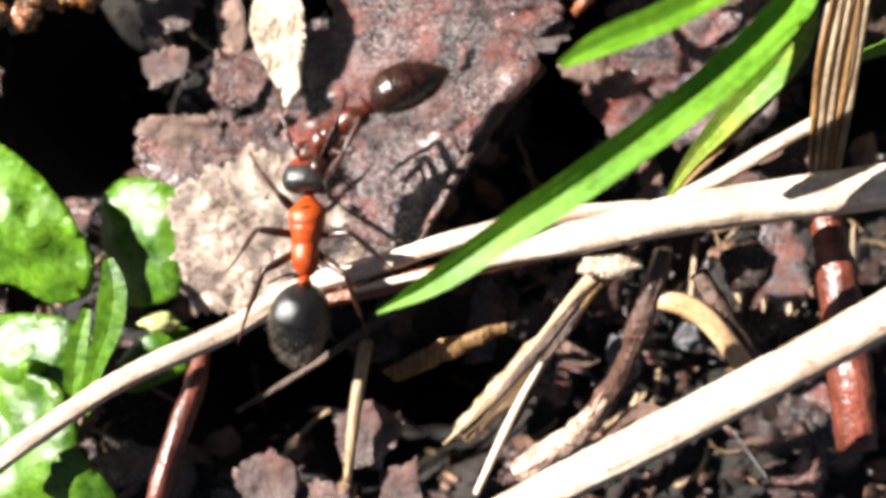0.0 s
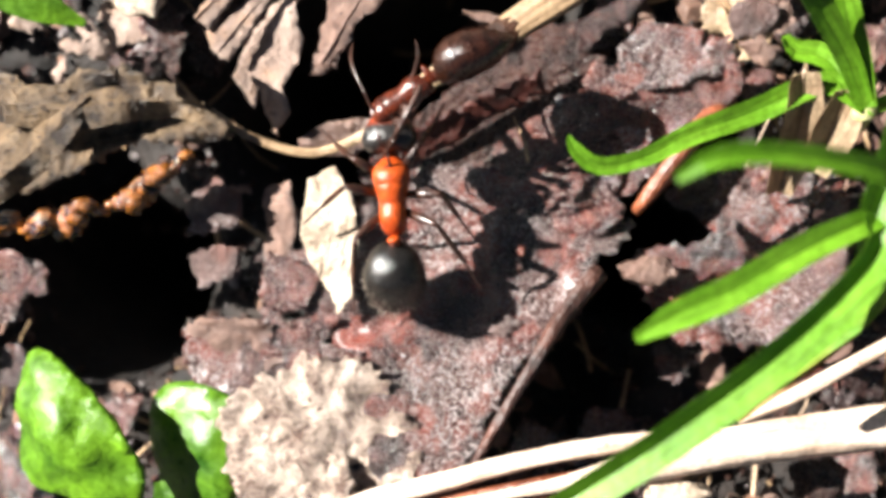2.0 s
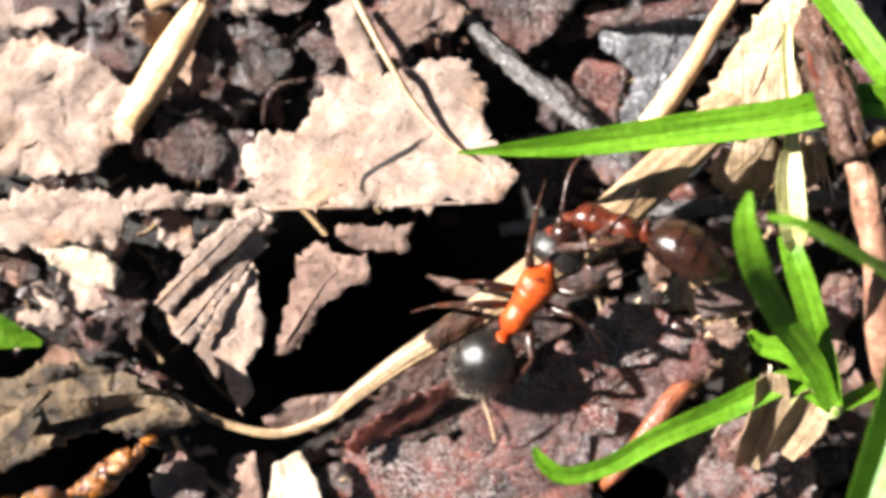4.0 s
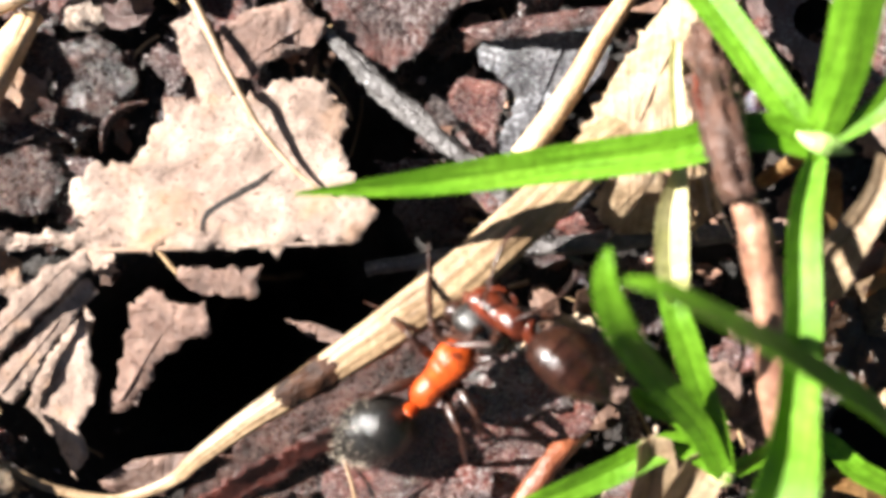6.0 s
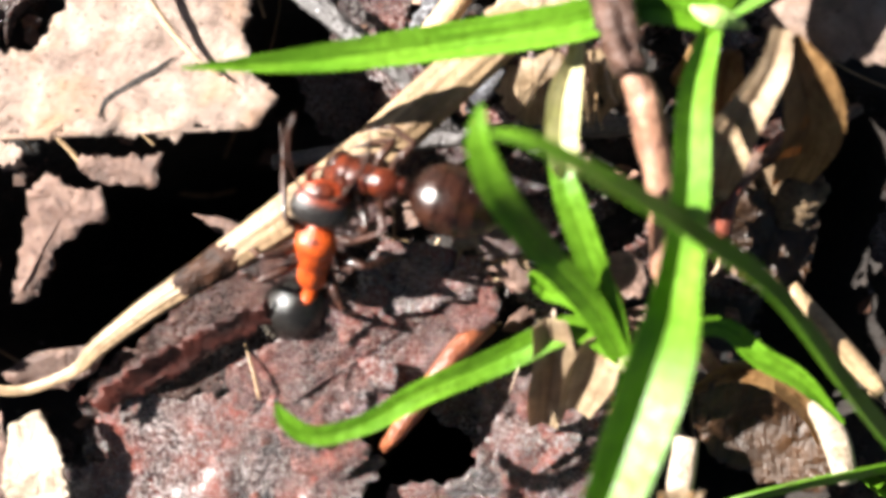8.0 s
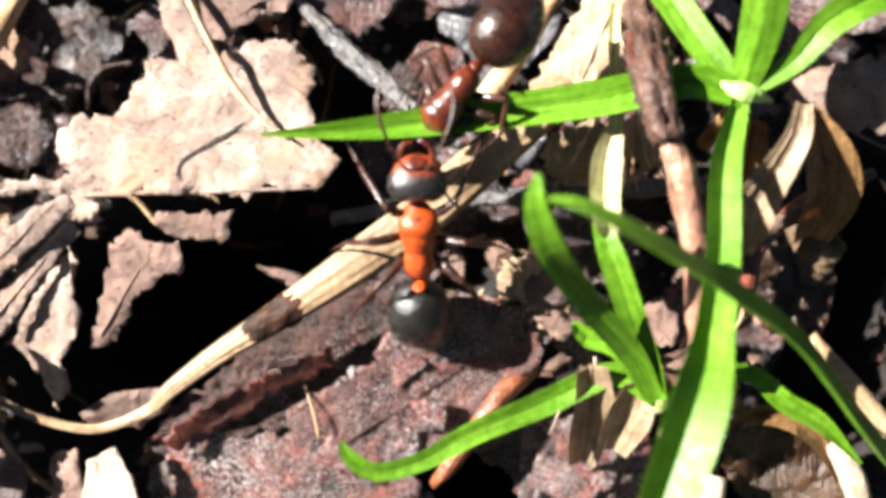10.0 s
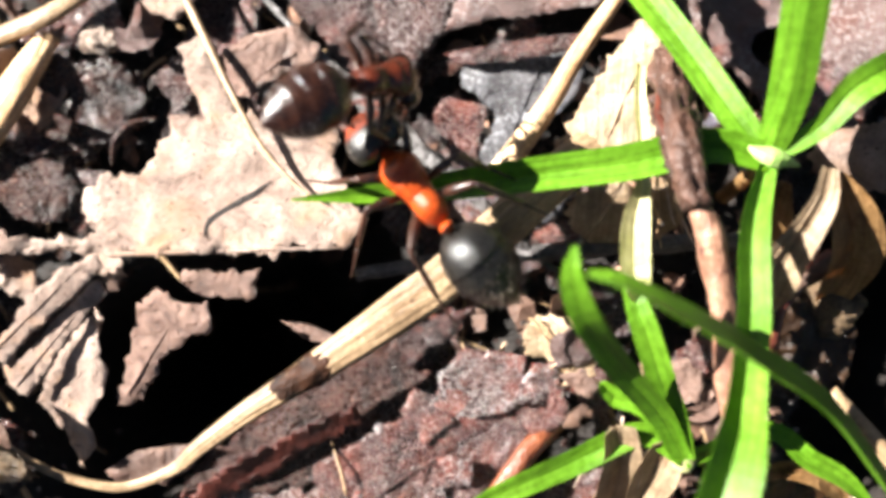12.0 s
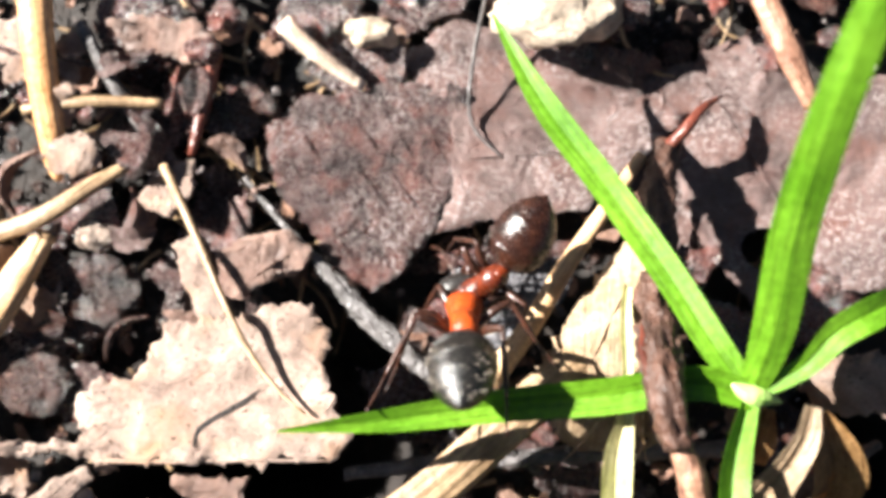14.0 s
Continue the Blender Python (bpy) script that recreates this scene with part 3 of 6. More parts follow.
# ---- large litter sheets ----
# slits cut through the mat imitate a shadow falling across it
sheet("leaf_mat", [(-6.80, 9.48, -0.6), (-8.03, 8.25, -0.6), (-8.48, 6.60, -0.8), (-11.43, 6.38, -1.0), (-11.42, 4.93, -1.0), (-10.01, 2.54, -0.3), (-9.50, 0.21, 0.2), (-3.86, 0.03, 0.2), (-1.26, 1.67, 0.4), (0.92, 4.89, 0.8), (3.11, 8.34, 0.6), (4.62, 9.86, -0.2), (3.43, 11.91, -0.4)]
      + [(7.18, 13.25, -0.6), (3.64, 12.96, -0.5), (1.03, 12.10, -0.4), (-2.12, 12.16, -0.4), (-4.60, 11.80, -0.6), (-4.71, 10.07, -0.8)],
      "wet_leaf", "large wet purple-brown rotting leaf lying on the soil", "dead leaf", crinkle=0.03, spacing=0.26, grit=0.25, round_off=True, lumps=0.28, rag=0.4, pleat=(28, 1.7, 0.06), shadow_slits=[((-9.75, 8.26), (-8.31, 7.24), 0.3), ((-8.31, 7.24), (-6.86, 5.85), 0.34), ((-6.86, 5.85), (-5.22, 4.35), 0.26)])
sheet("rotten_leaf", [(-0.28, 12.84, -0.6), (2.27, 14.36, 0.2), (4.85, 15.77, 0.2), (7.77, 16.25, 0.2), (8.58, 15.50, 0.0), (7.55, 13.83, -0.3), (6.23, 12.39, -0.2), (4.73, 11.13, -0.2), (2.85, 10.21, -0.3), (0.63, 10.61, -0.4)],
      "red_leaf", "reddish wet rotten leaf on the leaf mat", "dead leaf", veins=[[(0.70, 11.24, 0.0), (7.76, 15.70, 0.0)], [(3.68, 13.03, 0.0), (2.89, 10.65, 0.0)]], crinkle=0.03, spacing=0.26, grit=0.25, lumps=0.16, rag=0.3)
sheet("rotten_leaf", [(7.74, 12.62, -1.0), (10.36, 12.79, -0.8), (12.03, 12.38, -0.8), (12.60, 10.44, -1.0), (11.86, 7.31, -1.4), (8.41, 6.99, -1.4), (7.51, 10.13, -1.2)],
      "wet_leaf", "purple-brown wet rotten leaf beside the grass", "dead leaf", veins=[[(8.25, 12.20, 0.0), (10.93, 8.08, 0.0)]], crinkle=0.03, spacing=0.26, grit=0.25, lumps=0.18, rag=0.3)
# red-brown rot whose dark colour also stands in for shade beside the straw
sheet("humus_patch", [(-5.52, 12.01, -1.2), (-2.63, 14.58, -1.1), (-0.36, 16.02, -1.1), (1.50, 17.09, -1.2), (3.72, 17.04, -1.3), (5.19, 16.08, -1.3), (3.26, 13.68, -1.4), (-0.90, 12.07, -1.4), (-3.74, 11.19, -1.4)],
      "humus", "dark red-brown sheet, darkened for shade in the gap beside a straw", "soil", veins=[[(-3.86, 12.26, 0.0), (3.02, 16.16, 0.0)]], crinkle=0.02, spacing=0.3, round_off=True, lumps=0.14, rag=0.3)
sheet("red_leaf_strip", [(-4.90, 12.31, 0.2), (-2.35, 13.61, 0.8), (-0.13, 14.67, 1.0), (1.28, 15.34, 0.8), (1.55, 14.56, 0.2), (-0.11, 13.86, 0.2), (-2.02, 12.59, 0.0), (-4.12, 11.68, -0.2)],
      "rolled_red", "dark red rolled strip of rotten leaf", "dead leaf", lumps=0.22, crinkle=0.03, spacing=0.28, rag=0.22, veins=[[(-2.9, 12.55, 0.0), (-0.6, 13.75, 0.0)]], vein_w=0.05)
sheet("leaf_chip", [(-7.51, 13.00, -0.5), (-6.30, 13.65, -0.3), (-4.27, 13.80, -0.3), (-4.53, 13.13, -0.5), (-5.51, 12.38, -0.6), (-7.18, 12.61, -0.6)],
      "tan_leaf", "pinkish tan chip of dead leaf", "dead leaf", rag=0.1)
sheet("dry_leaf", [(-1.82, 25.69, -0.3), (0.12, 25.78, -0.4), (0.74, 24.61, -0.4), (0.76, 23.08, 0.2), (1.08, 22.34, 0.6), (1.79, 21.36, 1.3), (1.04, 20.66, 1.2), (-0.86, 20.46, 1.0), (-6.98, 20.43, 0.6)] + [(-7.29, 21.30, 0.4), (-8.03, 22.35, 0.2), (-6.03, 23.18, 0.0), (-5.50, 24.47, -0.2), (-5.14, 25.19, -0.3), (-3.96, 25.15, -0.3)],
      "pale_leaf", "large pale tan dry leaf with a ragged edge", "dead leaf", lumps=0.3, rag=0.42, crinkle=0.05, veins=[[(-7.07, 20.47, 0.0), (1.02, 20.57, 0.0)]], vein_w=0.2, cracks=[[(-3.70, 21.00, 0.0), (-3.54, 21.54, 0.0), (-2.73, 22.08, 0.0), (-2.15, 22.39, 0.0), (-1.54, 22.85, 0.0)]], spacing=0.45)
sheet("dry_leaf", [(-17.95, 20.78, -0.6), (-15.37, 21.36, -0.4), (-11.58, 21.30, -0.2), (-7.00, 21.23, 0.1), (-6.59, 20.60, 0.2), (-10.88, 20.44, 0.2), (-11.95, 20.26, 0.0), (-12.74, 19.26, -0.6), (-15.52, 19.09, -0.8), (-18.03, 19.33, -0.8)],
      "pale_leaf", "pale dry leaf with a raised edge", "dead leaf", lumps=0.3, rag=0.35, spacing=0.35, pleat=(5, 1.1, 0.12), crinkle=0.04, veins=[[(-16.48, 20.10, 0.0), (-7.43, 20.87, 0.0)]], vein_w=0.1)
sheet("dry_leaf", [(-18.45, 26.70, -2.0), (-15.64, 27.10, -2.0), (-13.16, 25.91, -1.6), (-11.42, 24.16, -1.4), (-12.30, 23.33, -1.5), (-13.87, 22.02, -1.0), (-16.83, 21.84, -1.0), (-18.21, 22.52, -1.3)],
      "pale_leaf", "bleached pale dry leaf, crumpled", "dead leaf", lumps=0.5, rag=0.35, spacing=0.35, pleat=(50, 1.3, 0.14), crinkle=0.04, veins=[[(-16.46, 22.78, 0.0), (-12.13, 24.58, 0.0)], [(-14.81, 23.58, 0.0), (-15.20, 26.05, 0.0)]], vein_w=0.1)
sheet("leaf_fold", [(-11.01, 17.21, 0.9), (-10.54, 17.77, 1.0), (-9.47, 18.93, 1.3), (-8.22, 19.99, 1.6), (-7.17, 20.43, 1.6), (-6.93, 20.04, 1.5), (-8.49, 18.62, 1.2), (-9.74, 17.44, 1.0), (-10.47, 16.80, 0.8)],
      "pale_leaf", "folded pale dry leaf with straight ribs", "dead leaf", veins=[[(-10.91, 17.20, 0.0), (-7.50, 20.24, 0.0)]], vein_w=0.12, lumps=0.12, rag=0.14, spacing=0.3, crinkle=0.04)
sheet("leaf_fold", [(-10.58, 16.75, 0.5), (-9.76, 17.32, 0.7), (-8.55, 18.51, 0.9), (-7.30, 19.61, 1.1), (-6.88, 19.20, 1.2), (-7.57, 18.58, 1.0), (-8.39, 17.55, 0.9), (-9.20, 16.34, 0.7), (-9.79, 15.78, 0.5), (-10.44, 16.06, 0.4)],
      "pale_leaf", "folded pale dry leaf with straight ribs", "dead leaf", veins=[[(-10.20, 16.06, 0.0), (-7.30, 19.31, 0.0)]], vein_w=0.12, lumps=0.12, rag=0.14, spacing=0.3, crinkle=0.04)
sheet("leaf_fold", [(-9.09, 15.74, 0.0), (-8.48, 16.97, 0.2), (-7.72, 18.39, 0.5), (-7.43, 18.48, 0.6), (-7.49, 16.97, 0.5), (-7.29, 16.15, 0.4), (-7.59, 15.09, 0.2), (-7.94, 14.88, 0.1), (-7.80, 14.05, 0.0), (-8.18, 13.04, -0.3), (-8.55, 13.83, -0.3), (-9.01, 14.87, -0.2)],
      "pale_leaf", "torn hanging end of a folded pale dry leaf", "dead leaf", lumps=0.15, rag=0.2, spacing=0.3, crinkle=0.05)
sheet("leaf_fold", [(-10.08, 15.40, -0.9), (-9.08, 17.17, -0.7), (-7.79, 18.82, -0.5), (-7.51, 18.19, -0.7), (-8.52, 15.69, -1.0), (-9.20, 14.32, -1.2)],
      "pale_leaf", "shaded inner fold of a pale dry leaf", "dead leaf", lumps=0.15, rag=0.15, spacing=0.35)
sheet("leaf_flap", [(-6.97, 15.25, 0.0), (-6.16, 17.14, 0.6), (-6.22, 18.04, 0.9), (-5.26, 19.22, 1.4), (-4.47, 19.01, 1.5), (-3.43, 18.90, 1.6), (-3.49, 17.82, 1.4), (-4.92, 17.23, 1.0), (-5.80, 15.71, 0.3)],
      "tan_leaf", "ragged hanging flap of dry tan leaf", "dead leaf", veins=[[(-6.55, 15.70, 0.0), (-4.37, 18.75, 0.0)]], lumps=0.25, rag=0.35, crinkle=0.08)
sheet("leaf_flap", [(-4.66, 19.72, 0.2), (-3.32, 19.90, 0.4), (-1.90, 19.92, 0.5), (-2.11, 18.88, 0.4), (-2.52, 18.97, 0.3), (-3.64, 18.90, 0.2), (-4.26, 19.26, 0.1)],
      "tan_leaf", "small ragged flap of dry tan leaf", "dead leaf", lumps=0.15, rag=0.25)
sheet("leaf_chip", [(-15.62, 19.20, -0.8), (-14.17, 19.28, -0.5), (-12.89, 18.84, -0.4), (-12.38, 18.22, -0.8), (-12.86, 17.60, -1.0), (-13.91, 17.71, -1.0), (-14.95, 18.46, -1.0)],
      "cream", "bright cream chip of dry leaf", "dead leaf", rag=0.15)
sheet("leaf_chip", [(-5.74, 30.72, -2.0), (-4.32, 31.02, -2.0), (-4.42, 29.70, -2.0), (-5.13, 28.89, -2.0), (-6.40, 29.32, -2.2)], "pale_leaf", "pale angular chip of leaf", "dead leaf", rag=0.1)
sheet("leaf_chip", [(-5.19, 27.86, -1.8), (-4.28, 28.26, -1.8), (-3.21, 26.22, -1.5), (-2.97, 25.22, -1.3), (-4.01, 25.32, -1.5), (-4.64, 26.43, -1.6)], "pale_leaf", "pale sliver of dry leaf under a stalk", "dead leaf", rag=0.15)
sheet("curled_leaf", [(-3.39, 27.62, -1.4), (-2.31, 28.18, -0.9), (-0.71, 28.36, -0.8), (0.03, 27.60, -1.2), (-0.59, 26.81, -1.4), (-1.93, 26.60, -1.0), (-2.32, 26.00, -1.0), (-3.12, 26.21, -1.0)],
      "tan_leaf", "tan curled leaf piece with a shaded hollow", "dead leaf", rag=0.15, lumps=0.3, veins=[[(-2.35, 26.46, 0.0), (-0.42, 27.80, 0.0)]], vein_w=0.1)
sheet("dark_leaf", [(-1.30, 29.72, -2.2), (-1.74, 32.21, -2.4), (-0.12, 33.48, -2.6), (2.77, 33.89, -2.6), (5.87, 33.67, -2.6), (5.44, 30.31, -2.2), (4.61, 28.24, -1.9), (3.60, 27.23, -1.8), (2.09, 25.98, -1.7), (0.97, 26.73, -1.8), (-0.06, 28.26, -2.0)],
      "dark_leaf", "dark purple-brown leaf with straight veins", "dead leaf", lumps=0.1, crinkle=0.02, pleat=(62, 1.1, 0.08), rag=0.2, veins=[[(-0.90, 31.00, 0.0), (2.09, 26.35, 0.0)], [(-0.4, 31.9, 0.0), (2.9, 26.9, 0.0)], [(1.4, 32.7, 0.0), (4.3, 28.4, 0.0)], [(3.6, 33.3, 0.0), (5.2, 30.2, 0.0)], [(0.36, 32.36, 0.0), (3.83, 27.70, 0.0)], [(2.49, 32.93, 0.0), (4.80, 29.24, 0.0)]], vein_w=0.1)
sheet("dark_leaf", [(2.79, 34.71, -3.0), (5.12, 36.19, -3.0), (10.22, 35.59, -3.2), (12.34, 34.31, -3.2), (12.30, 33.01, -3.0), (13.99, 32.80, -3.0), (12.40, 31.26, -2.4), (10.20, 29.15, -1.6), (7.12, 28.63, -1.4), (4.48, 28.29, -1.4), (5.09, 29.78, -1.8), (5.11, 33.18, -2.6)],
      "dusty_leaf", "dull pinkish brown leaf with a torn pointed rim", "dead leaf", lumps=0.25, crinkle=0.04, pleat=(20, 1.5, 0.07), veins=[[(5.86, 31.05, 0.0), (11.37, 31.34, 0.0)]], rag=0.2)
sheet("dark_leaf", [(14.51, 35.20, -3.4), (16.44, 35.84, -3.4), (18.29, 33.67, -3.2), (22.04, 34.27, -3.0), (22.68, 26.45, -2.6), (19.68, 26.04, -2.4), (16.34, 25.21, -2.4), (14.31, 27.93, -2.6), (13.52, 30.67, -2.8), (14.20, 32.80, -3.0)],
      "dusty_leaf", "broad dull brown leaf with a round hole", "dead leaf", lumps=0.25, crinkle=0.08, veins=[[(14.53, 33.99, 0.0), (18.83, 26.90, 0.0)]], rag=0.15,
      holes=[(x, y, 0.85, 0.8) for x, y, _ in [(16.65, 27.67, -2.6)]])
sheet("dusty_leaf", [(11.29, 33.90, -3.3), (13.64, 34.75, -3.3), (15.98, 34.75, -3.3), (16.34, 30.69, -3.1), (15.66, 26.87, -3.0), (12.50, 27.51, -3.0), (11.04, 30.06, -3.1)],
      "dusty_leaf", "dull pinkish grey leaf beneath a broken stalk", "dead leaf", lumps=0.2, crinkle=0.08, veins=[[(12.95, 33.80, 0.0), (13.52, 27.30, 0.0)]], rag=0.15)
sheet("grey_leaf", [(4.99, 26.86, -2.0), (7.10, 27.75, -2.0), (9.18, 27.69, -2.0), (9.32, 26.35, -1.8), (7.54, 24.32, -1.5), (6.58, 23.03, -1.6), (5.66, 23.43, -2.0), (6.08, 25.13, -2.0)],
      "grey_leaf", "wet blue-grey leaf, crinkled and shiny", "dead leaf", veins=[[(8.05, 27.23, 0.0), (6.32, 23.41, 0.0)]], crinkle=0.1, spacing=0.28, round_off=True, lumps=0.3)
sheet("red_chip", [(4.00, 25.38, -2.0), (4.77, 25.91, -1.8), (5.99, 25.59, -1.8), (5.77, 24.37, -1.8), (5.46, 23.21, -2.0), (4.53, 24.04, -2.2)], "red_leaf", "red-brown chip of rotten leaf", "dead leaf", crinkle=0.1, spacing=0.28, round_off=True, rag=0.15)
sheet("red_chip", [(4.44, 27.50, -1.6), (7.05, 27.85, -1.2), (9.97, 27.99, -0.8), (9.81, 27.56, -1.0), (7.04, 27.21, -1.3), (5.00, 27.12, -1.7)], "red_leaf", "brown rolled leaf rim", "dead leaf", rag=0.1)
sheet("pale_sheath", [(9.91, 26.96, 1.2), (11.12, 27.77, 1.6), (11.58, 26.83, 1.8), (11.70, 24.16, 1.8), (10.51, 23.11, 1.2), (8.93, 23.16, 0.6), (8.04, 23.55, 0.2)], "pale_sheath", "torn pale sheath with frayed fibres", "dead leaf", rag=0.3, lumps=0.4, veins=[[(11.10, 27.06, 0.0), (9.57, 23.50, 0.0)], [(11.45, 26.51, 0.0), (10.66, 23.47, 0.0)]], vein_w=0.1)
sheet("pale_shred", [(-6.93, 11.52, 0.5), (-6.01, 11.92, 0.6), (-5.40, 10.91, 0.6), (-5.11, 9.30, 0.6), (-5.33, 7.27, 0.5), (-5.9, 6.7, 0.4), (-6.25, 7.6, 0.3), (-6.76, 8.48, 0.3), (-7.2, 9.69, 0.3)], "cream", "bright cream torn scrap of leaf beside the mat", "dead leaf", rag=0.13, lumps=0.2, crinkle=0.08, spacing=0.3)
sheet("crust", [(-10.2, 2.9, 0.2), (-9.0, 4.3, 0.3), (-6.9, 5.6, 0.4), (-4.4, 4.7, 0.4), (-2.9, 2.3, 0.35), (-3.6, -0.1, 0.5), (-6.61, -0.87, 0.6), (-9.23, -0.72, 0.4)], "crust", "pale pinkish crumbly crust on the leaf mat", "dead leaf", rag=0.5, lumps=0.34, crinkle=0.08, spacing=0.24)
sheet("leaf_chip", [(-11.53, 6.28, -1.0), (-9.66, 6.71, -0.5), (-8.22, 6.40, -0.5), (-7.92, 4.96, -0.6), (-9.30, 3.92, -0.8), (-11.26, 4.08, -1.2)], "tan_leaf", "pinkish brown chip of leaf", "dead leaf", rag=0.3, lumps=0.3, crinkle=0.1, spacing=0.3)
sheet("leaf_chip", [(-8.84, 11.20, -1.6), (-7.96, 11.61, -1.4), (-7.64, 9.93, -1.4), (-8.19, 8.04, -1.6), (-8.86, 8.25, -1.8)], "tan_leaf", "brown upright chip of leaf", "dead leaf", rag=0.15)
sheet("crust", [(-9.63, 1.81, 0.4), (-7.83, 2.83, 0.5), (-5.78, 1.44, 0.7), (-5.37, 0.25, 0.7), (-6.76, -0.56, 0.6), (-8.18, -0.97, 0.4), (-9.44, 0.22, 0.2), (-10.32, 1.43, 0.0)], "crust", "pale crumbly crust of leaf and soil", "dead leaf", crinkle=0.08, spacing=0.26, rag=0.4, lumps=0.3)
sheet("rotten_leaf", [(2.05, 13.81, -0.8), (3.87, 14.39, -0.6), (7.39, 15.23, -0.8), (7.79, 14.20, -0.8), (5.36, 13.00, -1.0), (2.25, 12.77, -0.8)], "red_leaf", "dull red rotten leaf", "dead leaf", crinkle=0.1, spacing=0.28, round_off=True, rag=0.2)
sheet("rotten_leaf", [(4.87, 9.06, -0.6), (7.11, 9.47, -0.6), (9.05, 11.54, -1.0), (12.52, 11.53, -1.0), (12.08, 6.60, -1.0), (8.40, 5.37, -1.0), (5.51, 6.61, -0.8)], "wet_leaf", "mottled dark brown rotten leaf pieces", "dead leaf", crinkle=0.1, spacing=0.28, round_off=True, rag=0.35, lumps=0.5, veins=[[(5.78, 7.04, 0.0), (11.20, 10.65, 0.0)], [(7.99, 8.44, 0.0), (10.17, 7.04, 0.0)]], vein_w=0.1)
sheet("leaf_lobe", [(5.54, 18.48, -1.0), (4.66, 17.45, -0.8), (3.84, 16.20, -1.0), (3.01, 16.83, -1.0), (3.42, 17.88, -0.8), (4.46, 18.18, -0.8)], "dark_leaf", "small brown leaf lobe", "dead leaf", rag=0.1)
sheet("leaf_lobe", [(-1.50, 17.98, -1.8), (-0.48, 17.87, -1.4), (0.49, 17.47, -1.2), (0.45, 17.00, -1.4), (-0.72, 17.30, -1.6)], "tan_leaf", "small pink-brown splinter of leaf", "dead leaf", rag=0.06)
sheet("leaf_chip", [(-19.93, 9.30, -1.2), (-18.15, 9.09, -1.0), (-16.68, 8.29, -0.9), (-16.99, 7.37, -1.2), (-17.91, 7.24, -1.4), (-18.07, 6.24, -1.6), (-20.08, 6.35, -1.6)], "red_leaf", "ragged brown leaf over a dark hollow", "dead leaf", rag=0.25, lumps=0.3)
sheet("brown_leaf", [(-2.40, -2.93, -0.5), (-0.18, -1.68, 0.2), (2.19, -1.05, 0.6), (2.39, -1.35, 0.6), (0.43, -2.28, 0.1), (-1.78, -3.33, -0.5)], "papery", "narrow dull brown leaf strip", "dead leaf", rag=0.08)
for pts, mt in (([(7.91, 17.35, 0.9), (8.73, 17.73, 1.2), (9.43, 17.33, 1.2), (9.17, 16.62, 1.0), (8.11, 16.45, 0.8)], "dusty_leaf"), ([(7.92, 16.10, 0.9), (8.88, 16.45, 1.2), (9.77, 15.90, 1.1), (9.07, 15.18, 0.8)], "tan_leaf"),
                ([(11.77, 16.38, 0.8), (12.53, 16.73, 1.1), (13.07, 16.00, 1.0), (12.75, 15.10, 0.7), (11.96, 15.47, 0.6)], "tan_leaf"), ([(9.01, 17.51, 1.0), (9.97, 17.84, 1.2), (10.23, 16.95, 1.1), (9.53, 16.61, 0.9)], "tan_leaf")):
    sheet("leaf_chip", pts, mt, "small pale glinting chip of leaf", "dead leaf", rag=0.25, lumps=0.3)
for pts in ([(-7.46, -6.31, 0.5), (-6.04, -5.67, 0.8), (-4.83, -6.21, 1.0), (-5.20, -7.57, 1.0), (-6.59, -8.05, 0.8)], [(-5.82, -7.22, 0.8), (-4.62, -6.68, 1.1), (-2.86, -7.55, 1.0), (-3.04, -9.52, 0.8), (-5.38, -9.55, 0.8)],
            [(-4.17, -4.33, 0.0), (-2.56, -3.70, 0.2), (-1.34, -4.88, 0.2), (-2.33, -6.51, 0.0), (-3.95, -6.15, -0.2)], [(-2.33, -6.31, 0.0), (-0.93, -5.86, 0.3), (-0.71, -7.63, 0.3), (-2.11, -8.09, 0.0)]):
    sheet("leaf_chip", pts, "dusty_leaf", "pinkish brown broken leaf chip", "dead leaf", rag=0.3, lumps=0.35, crinkle=0.14, spacing=0.28)



def strew_grit():
    rng = random.Random(31)
    vs, fs = [], []
    for p, share in TOPS:
        if rng.random() > share * 0.1:
            continue
        v, f = crumb_maker(rng, 0, 0, 0)
        k = rng.uniform(0.2, 0.45)
        b = len(vs)
        vs += [(p[0] + q[0] * k, p[1] + q[1] * k, p[2] + q[2] * k * 0.4) for q in v]
        fs += [tuple(i + b for i in q) for q in f]
    tagged(mesh_object("grit", vs, fs, "grit", at=(0, 0, 0), smooth=False), "fine damp grit on the rotten leaves", "litter", kind="stuff")


strew_grit()


